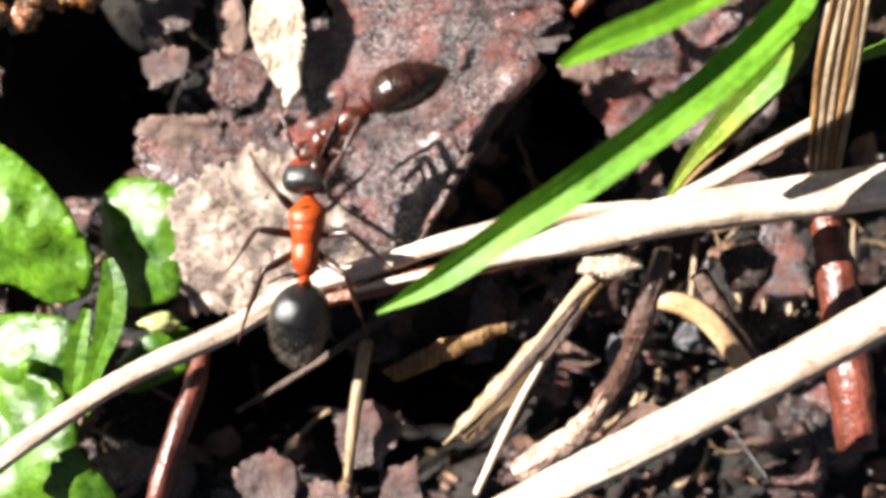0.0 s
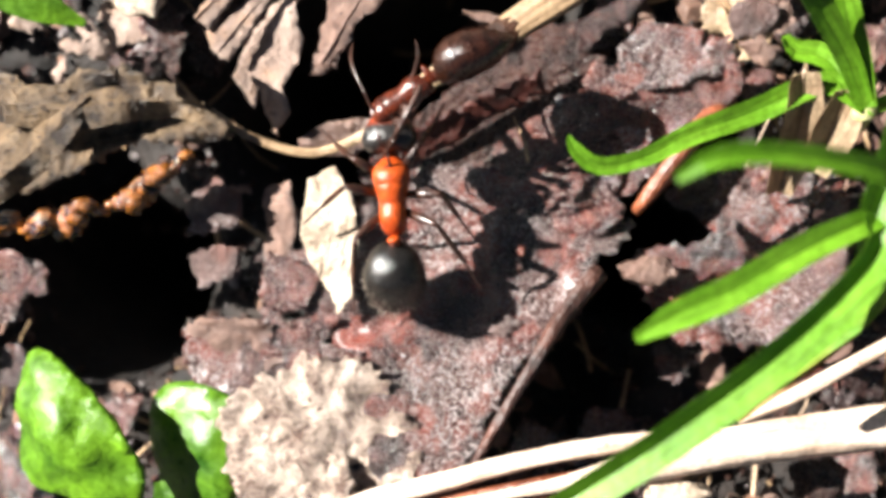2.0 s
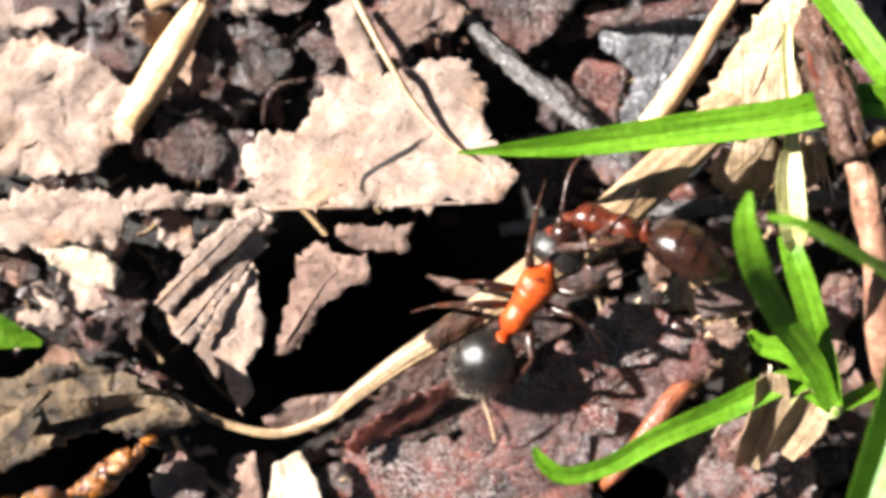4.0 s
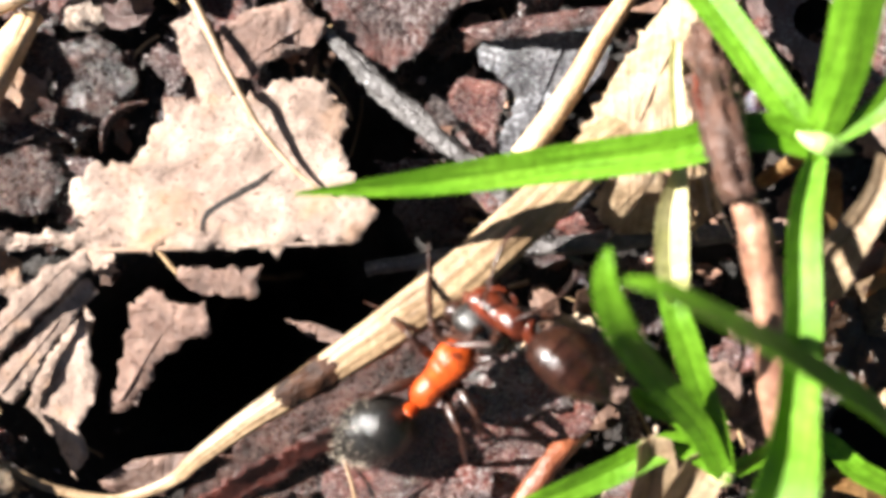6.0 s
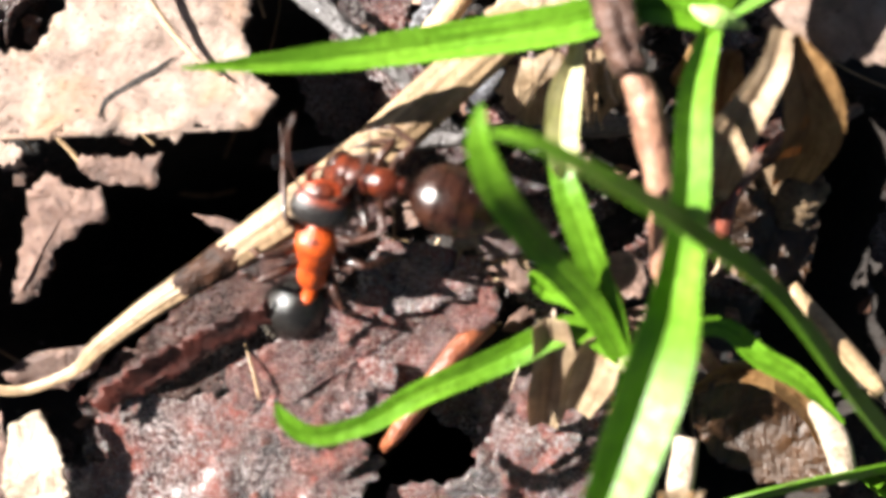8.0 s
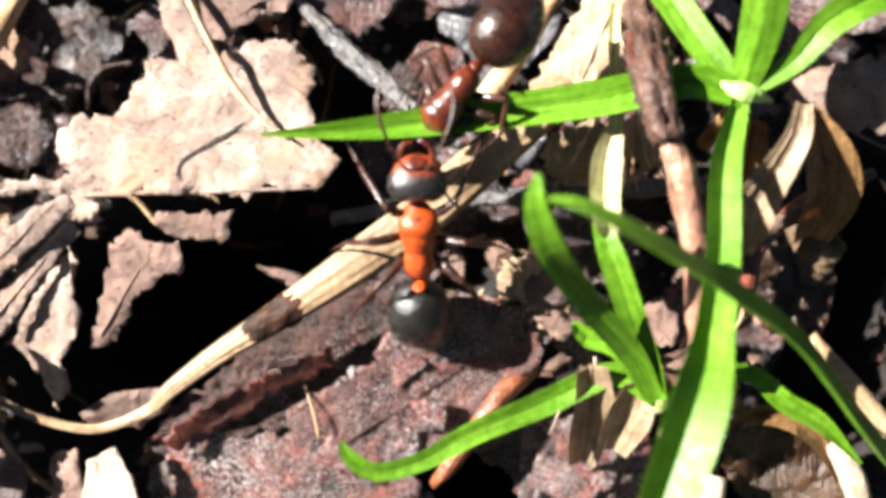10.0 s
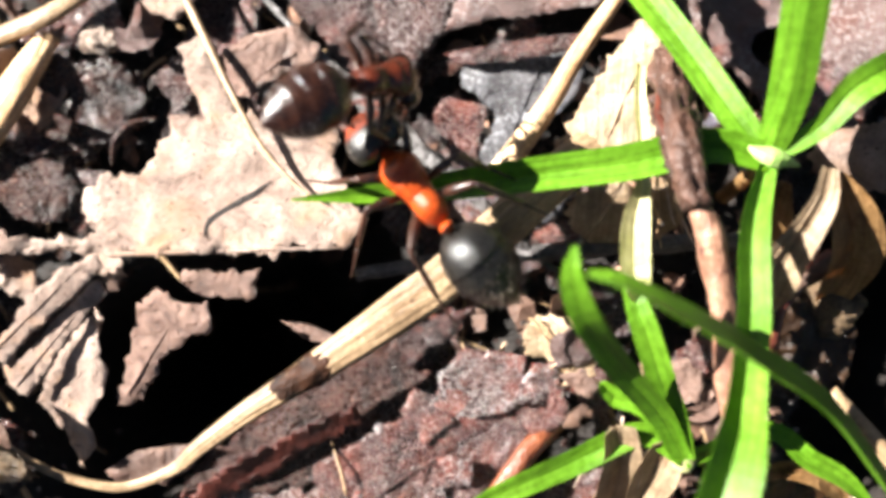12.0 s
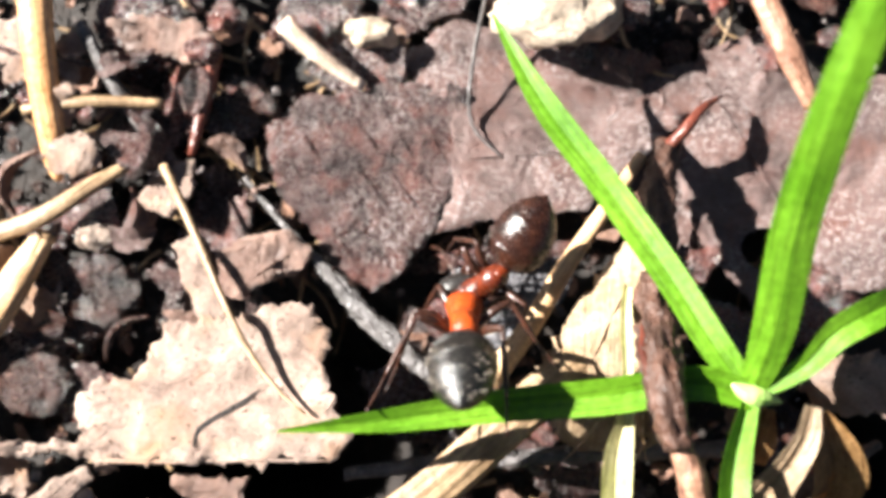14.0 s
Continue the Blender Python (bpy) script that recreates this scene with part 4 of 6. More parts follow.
def strew_flakes(name, share, mat, label, seed, size):
    """Small torn flakes lying on the rotten leaves."""
    rng = random.Random(seed)
    vs, fs = [], []
    for p, _ in TOPS:
        if rng.random() > share:
            continue
        n, r, e, t = rng.randint(4, 7), rng.uniform(*size), rng.uniform(0.35, 0.9), rng.uniform(0, 6.28)
        tx, ty = rng.gauss(0, 0.09), rng.gauss(0, 0.09)
        out = []
        for i in range(n):
            a = 2 * math.pi * i / n + rng.uniform(-0.3, 0.3)
            q = r * rng.uniform(0.6, 1.15)
            px, py = q * math.cos(a), q * e * math.sin(a)
            px, py = px * math.cos(t) - py * math.sin(t), px * math.sin(t) + py * math.cos(t)
            out.append((p[0] + px, p[1] + py, p[2] + 0.14 + px * tx + py * ty))
        v, f, _ = sheet_data(out, spacing=0.3, rag=0.14, lumps=0.1, thick=0.07, seed=rng.randint(0, 999), crinkle=0.12)
        b = len(vs)
        vs += v
        fs += [tuple(i + b for i in q) for q in f]
    tagged(mesh_object(name, vs, fs, mat, at=(0, 0, 0)), label, "litter", kind="stuff")


strew_flakes("leaf_flakes", 0.0026, "red_leaf", "torn red-brown flakes on the rotten leaf", 41, (0.6, 2.0))
strew_flakes("leaf_flakes", 0.003, "wet_leaf", "torn dark wet flakes on the rotten leaf", 42, (0.6, 2.2))
strew_flakes("leaf_flakes", 0.0015, "dusty_leaf", "torn pinkish flakes on the rotten leaf", 43, (0.3, 0.9))

ALL = (-21, 26, -12, 40)
litter("leaf_litter", 100, "wet_leaf", "crumpled dark wet leaf pieces covering the soil", 21, ALL, (0.8, 2.8))
litter("leaf_litter", 110, "red_leaf", "crumpled red-brown rotten leaf pieces covering the soil", 22, ALL, (0.7, 2.4))
litter("leaf_litter", 130, "dark_leaf", "torn blackish leaf pieces lying in the litter", 26, ALL, (0.8, 2.8), (0.5, 1.8))
litter("leaf_litter", 80, "humus", "rotten dark humus flakes lying in the litter", 27, ALL, (0.6, 2.0), (0.6, 2.2))
litter("leaf_litter", 34, "tan_leaf", "torn tan leaf pieces lying in the litter", 23, ALL, (0.4, 1.3), (0.8, 2.2))
litter("leaf_litter", 24, "pale_leaf", "bleached dry leaf pieces lying in the litter", 24, (-18, -6, 14, 36), (0.6, 2.0), (1.5, 2.8))

# ---- straws, stalks and twigs ----
stem("straw", [(-16.12, -6.55, 3.0), (-11.57, -3.30, 2.3), (-7.67, -1.38, 1.5), (-5.30, 0.07, 1.2), (-2.16, 1.06, 1.8), (0.70, 1.96, 2.6), (3.46, 2.60, 3.4), (6.76, 2.97, 3.6)], [0.65, 0.7, 0.75, 0.72, 0.65, 0.6, 0.55, 0.4], "straw", "long bleached straw lying over the litter", "straw", flat=0.6, ribs=7, seg=18, rough=0.08)
stem("straw", [(-5.51, -0.65, 1.0), (-2.16, 0.19, 1.6), (0.91, 0.93, 2.4), (3.51, 1.49, 3.0)], [0.4, 0.6, 0.75, 0.7], "rust_stem", "reddish dry stalk beneath the straw", "straw", flat=0.7)
stem("straw", [(-3.3, 0.0, 1.75), (-1.74, 0.42, 2.2), (1.18, 1.05, 2.8), (3.13, 1.55, 3.15), (4.57, 1.95, 3.4), (8.01, 2.72, 3.8), (13.71, 3.53, 4.2), (17.03, 4.12, 4.2)], [0.15, 0.25, 0.4, 0.75, 1.1, 1.25, 1.4, 1.4], "straw", "thick pale cream straw with pinkish flecks", "straw", flat=0.5, ribs=9, seg=20, rough=0.06)
stem("straw", [(0.88, -7.48, 5.5), (3.24, -6.14, 6.0), (6.55, -4.35, 6.5), (9.51, -2.75, 6.8), (12.60, -1.02, 7.0), (15.67, 0.77, 7.0)], [1.0, 1.1, 1.2, 1.2, 1.25, 1.25], "straw", "thick smooth cream straw raised over the litter", "straw", flat=0.7, ribs=8, seg=20, rough=0.05)
stem("straw", [(7.75, 3.25, 2.2), (9.35, 4.01, 2.6), (10.90, 4.94, 3.0), (12.86, 6.05, 3.2)], [0.35, 0.5, 0.5, 0.5], "straw", "thin pale straw beside the grass", "straw", flat=0.7)
peeling = [(6.85, 1.41, 6.0), (6.23, -0.84, 5.5), (5.79, -2.65, 4.0), (4.92, -4.41, 2.5), (3.72, -5.57, 1.5), (2.61, -6.30, 0.9)]
dark_twig = stem("twig", peeling, [0.5, 0.65, 0.7, 0.75, 0.8, 0.7], "stalk", "short peeling brown twig with a pale end", "twig", rough=0.3, ribs=6, seg=16)
bare = [(q[0] - dark_twig.location.x / MM, q[1] - dark_twig.location.y / MM, q[2] + 0.06 - dark_twig.location.z / MM) for q in peeling[2:]]
stem("peeled_wood", bare, [0.3, 0.78, 0.9, 0.85], "pale_wood", "pale pinkish bare wood", parent=dark_twig, rough=0.3, ribs=5, seg=16)
stem("twig", [(8.93, 0.78, 1.5), (9.73, -0.58, 1.4), (10.57, -1.93, 1.2), (11.66, -3.50, 0.8)], [0.6, 0.8, 0.8, 0.7], "bark", "short dark twig with rough bark", "twig", rough=0.3)
stem("stem_piece", [(7.41, -0.13, 1.8), (8.62, -0.50, 2.0), (9.60, -1.35, 1.9), (10.96, -3.10, 1.2), (11.75, -4.31, 0.5)], [0.7, 0.8, 0.8, 0.75, 0.6], "tan_straw", "bent pale hollow stem", "stem", flat=0.7)
shredded = [(6.41, 1.37, 2.5), (4.94, 0.22, 2.2), (3.66, -1.61, 1.8), (1.96, -3.57, 1.5), (0.53, -5.08, 1.0)]
torn = stem("stem_piece", shredded, [0.5, 0.7, 0.8, 1.0, 0.6], "brown_straw", "flattened pale shredded stem", "stem", flat=0.25, rough=0.4, ribs=6, seg=20)
rng = random.Random(19)
for k in range(6):
    off = (k - 2.5) * 0.17
    far = rng.uniform(0.9, 1.15)
    line = [(q[0] + off * (0.8 + 0.12 * i) * far - torn.location.x / MM, q[1] + off * 0.5 * far + rng.uniform(-0.12, 0.12) - torn.location.y / MM, q[2] + 0.12 + rng.uniform(0, 0.1) - torn.location.z / MM) for i, q in enumerate(shredded[k % 2:])]
    stem("fibre", line, [0.1] + [rng.uniform(0.25, 0.42) for _ in line[2:]] + [0.08], ("brown_straw", "papery", "bark")[k % 3], parent=torn, seg=8, flat=0.3, rough=0.25)
stem("stem_piece", [(3.37, -2.39, 1.8), (2.34, -4.33, 1.6), (1.13, -7.08, 1.2)], [0.2, 0.3, 0.25], "straw", "thin pale straw splinter", "straw")
stem("stem_piece", [(-2.86, -1.71, 0.6), (-3.21, -4.26, 0.8), (-3.46, -6.79, 0.9)], [0.5, 0.45, 0.3], "brown_straw", "thin dull straw splinter", "straw")
stem("twig", [(-8.74, -1.48, 0.0), (-8.94, -3.35, 0.8), (-9.36, -4.87, 1.4), (-9.95, -6.96, 1.6), (-10.38, -8.87, 1.6)], [0.6, 0.8, 0.85, 0.8, 0.8], "red_stem", "glossy red-brown jointed stalk", "twig", rough=0.12)
stem("twig", [(-7.66, -4.41, -0.5), (-4.97, -2.77, 0.2), (-2.96, -1.41, 0.8), (-1.77, -0.71, 1.0)], [0.2, 0.28, 0.28, 0.2], "bark", "thin brown bare rootlet", "rootlet", rough=0.1)
stem("twig", [(13.47, 3.65, 0.8), (13.93, 0.06, 1.4), (14.15, -3.03, 1.8), (14.33, -5.32, 1.8)], [1, 1.5, 1.6, 1.4], "red_stem", "thick dark red broken stalk", "twig", rough=0.12)
stem("thread", [(10.09, -4.73, 1.5), (10.72, -5.72, 2.0), (11.30, -6.61, 2.6)], [0.06, 0.08, 0.06], "grey_twig", "fine pale dry fibre", "fibre", seg=6)
stem("stick", [(3.29, 8.24, 0.8), (1.86, 6.49, 1.4), (0.67, 4.58, 1.8), (-0.48, 2.62, 1.5), (-1.45, 0.79, 1.0)], [0.7, 0.6, 0.45, 0.4, 0.3], "dark_stem", "dark red-brown stick with a broken end along the leaf mat", "twig", rough=0.25)
straw_line = [(-10.46, 13.94, 0.5), (-8.90, 12.98, 0.2), (-6.89, 12.49, 0.0), (-5.02, 13.09, 0.2)] + [(-4.05, 13.9, 0.7), (-2.3, 15.15, 0.95), (-0.6, 16.2, 1.1), (1.2, 17.35, 1.25), (2.9, 18.5, 1.3), (4.7, 19.8, 1.3)] + [(8.54, 23.18, 1.1), (10.59, 24.71, 0.6)]
long_straw = stem("straw", straw_line, [0.25, 0.28, 0.3, 0.36, 0.52, 0.68, 0.9, 1.12, 1.3, 1.4, 1.35, 1.0], "brown_straw", "long ribbed tan straw with a curved narrow end", "straw", flat=0.35, ribs=10, seg=40)
joint = np.array([(-1.9, 15.42, 1.0), (-1.2, 15.85, 1.06), (-0.6, 16.2, 1.12), (0.1, 16.64, 1.17), (0.75, 17.05, 1.23)]) - np.array(long_straw.location) / MM
stem("joint", [tuple(q) for q in joint], [0.3, 0.82, 0.97, 1.04, 0.5], "brown_joint", parent=long_straw, flat=0.42, seg=24, rough=0.3, step=0.1)
stem("straw", [(6.30, 23.08, 0.6), (7.85, 25.17, 0.4), (9.02, 27.09, 0.2), (10.45, 29.07, -0.3), (11.82, 31.00, -0.8)], [0.85, 0.75, 0.65, 0.55, 0.45], "tan_straw", "pale orange-tan straw leading under the grass", "straw", flat=0.8)
# flattened stem standing for the grey ridged edge of a leaf
stem("twig", [(-2.56, 30.36, -2.4), (-1.48, 29.08, -2.0), (-0.01, 27.53, -1.6), (1.64, 25.70, -1.0), (3.62, 23.92, -0.4), (4.98, 22.67, -0.2)] + [(6.82, 20.84, -0.4), (8.31, 19.64, -1.0)], [0.2, 0.24, 0.28, 0.7, 0.62, 0.5, 0.34, 0.2], "grey_twig", "long grey ridged edge of a leaf, flat and crooked", "twig", flat=0.4, seg=16, step=0.12, rough=0.55)
stem("twig", [(1.21, 19.61, -1.5), (4.98, 20.11, -1.0), (7.94, 20.32, -0.8), (11.09, 20.51, -0.8), (14.84, 20.58, -1.0)], [0.5, 0.6, 0.7, 0.7, 0.6], "grey_twig", "dark grey twig lying under the straw", "twig", rough=0.3)
stem("leaf_stalk", [(-5.30, 30.73, -1.4), (-4.40, 28.98, -1.0), (-3.51, 27.17, -0.5), (-2.60, 25.39, 0.2), (-1.69, 23.86, 0.5), (-0.69, 22.74, 0.9), (0.10, 22.15, 1.2)], [0.34, 0.34, 0.3, 0.25, 0.2, 0.14, 0.1], "brown_straw", "thin tan leaf stalk lying on the dry leaf", "leaf stalk")
stem("twig", [(-3.59, 34.89, -2.4), (-3.92, 33.16, -2.0), (-4.42, 31.12, -2.0)], [0.5, 0.55, 0.3], "red_stem", "dark red splinter of stalk", "twig", rough=0.15)
stem("conifer_needle", [(-9.82, 37.82, -1.0), (-9.78, 35.43, -1.2), (-9.48, 32.63, -1.5), (-9.31, 30.82, -1.8), (-9.25, 30.18, -2.0)], [1.3, 1.25, 1.1, 0.75, 0.2], "needle", "orange-tan pointed dry bud scale needle", "needle", flat=0.7)
stem("straw", [(-10.43, 32.75, -1.6), (-7.95, 33.04, -1.5), (-5.37, 32.98, -1.8)], [0.35, 0.45, 0.4], "brown_straw", "short dull straw across a needle", "straw")
stem("twig", [(-8.52, 36.00, -2.0), (-7.48, 34.14, -2.0), (-6.30, 32.30, -2.2), (-5.10, 30.87, -2.4)], [0.5, 0.55, 0.5, 0.4], "grey_twig", "short grey weathered twig", "twig", rough=0.25)
stem("straw", [(-1.04, 35.91, -1.6), (0.17, 34.82, -1.8), (1.88, 33.67, -2.4)], [0.7, 0.65, 0.4], "straw", "short pale straw stub", "straw", flat=0.7)
stem("straw", [(-11.65, 28.16, -1.6), (-9.47, 28.95, -1.2), (-7.92, 29.98, -1.4), (-6.60, 30.82, -1.8)], [0.7, 0.7, 0.6, 0.4], "brown_straw", "pale brown curved stalk", "straw", flat=0.6)
stem("straw", [(-12.47, 23.69, -1.5), (-10.96, 25.89, -1.2), (-10.11, 27.30, -1.3), (-9.58, 28.30, -1.7)], [1.0, 1.2, 1.0, 0.7], "tan_straw", "thick tan broken straw", "straw", flat=0.6, ribs=7, seg=16)
stem("twig", [(16.37, 37.22, -2.0), (17.18, 35.08, -1.6), (18.26, 32.85, -1.8)], [1, 1, 0.7], "pink_twig", "reddish brown stalk on the leaf", "twig", flat=0.6, rough=0.15)
stem("thread", [(6.35, 36.99, -1.0), (5.82, 34.30, -1.8), (5.82, 32.27, -2.0), (6.95, 31.03, -2.0)], [0.14, 0.16, 0.14, 0.08], "grey_twig", "fine grey curling root fibre", "fibre", seg=6)
lump("seed_husk", [(8.85, 36.23, -1.2)][0], (2.1, 1.3, 1.0), "cream", "pale yellowish rounded husk", "husk", seed=4, rough=0.45)
brown_stalk = [(12.85, 31.45, -1.3)] + [(12.31, 29.94, -0.3)] + [(12.13, 28.77, 0.6)] + [(11.74, 26.05, 2.2), (11.42, 23.59, 4.9), (11.85, 21.59, 5.2)] + [(12.16, 21.06, 5.0), (12.73, 18.79, 4.6), (13.09, 15.61, 4.0)]
whole = stem("brown_stalk", brown_stalk[:6], [0.8, 1.1, 1.15, 1.2, 1.15, 0.9], "stalk", "dark brown fibrous stalk peeled pale at one end", "twig", rough=0.5, ribs=9, seg=24, step=0.2)
stalk_base = np.array(whole.location) / MM
peeled = [tuple(np.array(q) - stalk_base) for q in brown_stalk[5:] + [(13.61, 14.57, 3.0), (14.35, 13.72, 1.5), (15.76, 12.39, -1.5)]]
stem("peeled_end", peeled, [0.5, 0.9, 0.9, 0.8, 0.7, 0.6, 0.5], "pink_twig", "pale pinkish peeled wood", parent=whole, rough=0.22, seg=14)
rng = random.Random(61)
for k in range(9):
    ox, oz = rng.uniform(-0.55, 0.55), rng.uniform(0.15, 0.5)
    lo, hi = sorted((rng.uniform(2.0, 5.2), rng.uniform(2.0, 5.2)))
    hi = max(hi, lo + 0.7)
    strand = []
    for t in np.linspace(lo, min(hi, 5.0), 5):
        q = np.array(brown_stalk[int(min(t, 4))]) * (1 - (t - int(min(t, 4)))) + np.array(brown_stalk[int(min(t, 4)) + 1]) * (t - int(min(t, 4))) - stalk_base
        strand.append((q[0] + ox + rng.uniform(-0.08, 0.08), q[1], q[2] + oz))
    stem("bark_strip", strand, [0.08, 0.24, 0.3, 0.22, 0.06], ("stalk", "bark", "red_stem")[k % 3], parent=whole, flat=0.5, seg=7, rough=0.3)
for pts, w, mt, lab in (
        ([(15.54, 16.64, 0.0), (15.68, 18.26, 0.6), (16.71, 19.49, 0.8), (17.49, 20.11, 0.6)], [0.5, 0.6, 0.5, 0.4], "red_stem", "red-brown rootlet beside the grass"),
        ([(17.77, 15.28, -0.5), (19.14, 13.61, -0.2), (20.60, 11.92, -0.2)], [0.6, 0.7, 0.6], "brown_straw", "tan dry stalk on the soil"),
        ([(8.12, 14.37, -0.4), (6.98, 13.35, 0.2), (5.48, 11.37, 0.2), (4.71, 10.36, -0.3)], [0.75, 0.75, 0.65, 0.4], "rust_stem", "rust-red splinter of dry stalk"),
        ([(0.35, 13.80, -0.3), (0.68, 12.93, 0.2), (0.85, 12.10, 0.2)], [0.08, 0.12, 0.1], "brown_straw", "thin short tan fibre"),
        ([(9.95, 14.95, 2.6), (10.23, 13.03, 1.0), (10.45, 11.14, -0.5)], [0.1, 0.12, 0.1], "straw", "thin bright fibre hanging from the grass"),
        ([(18.39, 11.78, -0.2), (18.94, 10.56, 0.3), (19.40, 9.20, 0.0)], [0.6, 0.9, 0.8], "cream", "bright cream stub of stalk"),
        ([(14.32, 10.64, 0.2), (14.10, 9.38, 0.3), (13.96, 8.02, 0.0)], [0.8, 0.9, 0.8], "cream", "bright cream stub of stalk")):
    stem("stalk_piece", pts, w, mt, lab, "stalk")
stem("twig", [(12.71, 31.27, -1.2), (13.33, 31.87, -0.7), (13.94, 32.61, -0.9), (14.89, 33.26, -1.8)], [0.5, 0.45, 0.35, 0.12], "red_stem", "thin dark red forked splinter", "twig", rough=0.2)
rng = random.Random(91)
for area, count in (((-11, -3, 23, 36), 20), ((3, 14, -9, 1), 14), ((-9, 0, -9, -2), 8), ((13, 21, 8, 20), 9), ((6, 12, 3, 10), 7)):
    for _ in range(count):
        x, y, a, ln = rng.uniform(area[0], area[1]), rng.uniform(area[2], area[3]), rng.uniform(0, 3.14), rng.uniform(1.2, 3.2)
        z, bow, w = ground_z(x, y) + rng.uniform(1.6, 2.6), rng.uniform(-0.5, 0.5), rng.uniform(0.35, 0.85)
        if ground_z(x, y) < -5.4:
            continue
        line = [(x + (u * math.cos(a) - bow * (1 - 4 * u * u) * math.sin(a)) * ln, y + (u * math.sin(a) + bow * (1 - 4 * u * u) * math.cos(a)) * ln, z + rng.uniform(-0.15, 0.15) - 1.2 * u * u) for u in (-0.5, -0.2, 0.1, 0.3, 0.5)]
        kind, tone = rng.choice((("dark_leaf", "blackish"), ("red_leaf", "red-brown"), ("humus", "dark brown"), ("tan_leaf", "tan"), ("dusty_leaf", "pinkish brown")))
        blade("curled_strip", line, [0.1, w, w * 1.1, w * 0.7, 0.12], kind, None, "narrow curled %s strip of rotten leaf" % tone, "dead leaf", fold=rng.choice((-0.4, 0.4)), wave=0.35, thick=0.06)
# dry sheaths round the foot of the grass
for pts, mt, lab in (
        ([(16.48, 23.47, 2.4), (18.01, 24.42, 3.4), (20.48, 24.61, 3.8), (20.71, 22.70, 3.6), (19.28, 22.29, 2.6), (18.23, 22.20, 2.2), (17.33, 22.35, 1.8)], "pale_leaf", "pale brown dry leaf behind the grass"),
        ([(16.64, 19.28, -0.6), (17.67, 19.65, 0.0), (18.74, 18.93, 0.3), (18.74, 17.11, -0.3), (17.63, 16.57, -0.9), (16.59, 17.33, -1.2)], "dull_leaf", "brown translucent dry sheath behind the stem"),
        ([(9.1, 22.5, 1.9), (10.40, 22.68, 2.1), (11.04, 21.98, 1.7), (10.8, 20.9, 0.7), (9.4, 20.6, 0.4), (8.5, 21.53, 1.0)], "pale_sheath", "crumpled white torn sheath under the blade"),
        ([(11.27, 22.59, 2.0), (11.94, 22.48, 2.0), (12.48, 21.10, 0.9), (11.58, 20.67, 0.5)], "pale_sheath", "crumpled white torn sheath under the blade"),
        ([(7.64, 22.59, -0.6), (8.65, 22.82, -0.4), (9.10, 22.27, -0.4), (8.46, 21.48, -0.7), (7.54, 21.61, -0.9)], "grey_leaf", "small pale grey curled leaf under the blade")):
    sheet("dry_sheath", pts, mt, lab, "dead leaf", lumps=0.5, rag=0.35, curl=-0.8, round_off=True, pleat=(70, 0.7, 0.08))
for pts, w, mt, lab in (
        ([(16.14, 22.75, 4.4), (15.91, 21.86, 4.6), (15.48, 21.01, 4.4), (14.98, 20.11, 3.8), (14.71, 18.93, 2.6), (15.09, 17.92, 0.2)], [0.5, 0.8, 1.0, 1.3, 1.4, 0.8], "pale_sheath", "pale dry sheath curling from the grass"),
        ([(16.36, 22.54, 4.2), (16.95, 21.29, 3.8), (17.40, 20.06, 2.6), (17.48, 18.77, 0.6)], [0.6, 1.6, 1.9, 1.2], "papery", "amber translucent dry sheath of grass"),
        ([(14.66, 12.01, -0.4), (15.67, 12.75, 0.4), (17.11, 12.44, 0.4), (18.38, 11.22, -0.2), (19.19, 9.55, -1.0)], [0.3, 0.6, 0.8, 0.7, 0.3], "papery", "brown curved sheath at the foot of the grass"),
        ([(15.25, 22.47, 2.5), (15.21, 21.39, 1.6), (15.44, 20.26, 0.2)], [0.6, 1.2, 0.8], "papery", "brown dry sheath behind the stem"),
        ([(9.72, 14.76, 3.2), (9.90, 13.56, 2.4), (9.89, 12.32, 1.0), (9.82, 11.08, -0.4)], [1.0, 1.3, 1.3, 0.9], "pale_sheath", "torn pale tan sheath under the blade"),
        ([(11.25, 14.20, 3.0), (11.08, 13.17, 2.2), (10.71, 11.73, 0.8)], [0.9, 1.5, 1.0], "pale_sheath", "torn pale tan sheath under the blade")):
    sheath = blade("dry_sheath", pts, w, mt, None, lab, "dead leaf", fold=0.25, thick=0.05)
    for off in (-0.28, 0.0, 0.28):
        line = [(q[0] + off * k - sheath.location.x / MM, q[1] - sheath.location.y / MM, q[2] + 0.05 + 0.25 * abs(off) * k - sheath.location.z / MM) for q, k in zip(pts, w)]
        stem("rib", line, [0.05] * len(line), mt, parent=sheath, seg=5)
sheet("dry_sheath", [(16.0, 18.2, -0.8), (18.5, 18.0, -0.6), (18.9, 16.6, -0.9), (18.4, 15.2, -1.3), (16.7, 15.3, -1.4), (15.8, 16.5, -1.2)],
      "shaded_sheath", "brown sheath behind the grass, its shade put into the colour", "dead leaf", lumps=0.5, rag=0.3, crinkle=0.08, spacing=0.35, round_off=True, pleat=(60, 0.8, 0.12))
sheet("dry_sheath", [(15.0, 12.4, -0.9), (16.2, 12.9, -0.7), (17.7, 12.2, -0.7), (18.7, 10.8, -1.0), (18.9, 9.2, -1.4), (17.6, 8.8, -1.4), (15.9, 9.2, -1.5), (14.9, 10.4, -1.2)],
      "shaded_sheath", "wide brown sheath hollowed like a spoon", "dead leaf", lumps=0.4, rag=0.35, crinkle=0.08, spacing=0.35, curl=0.6, round_off=True, pleat=(-40, 0.7, 0.1))
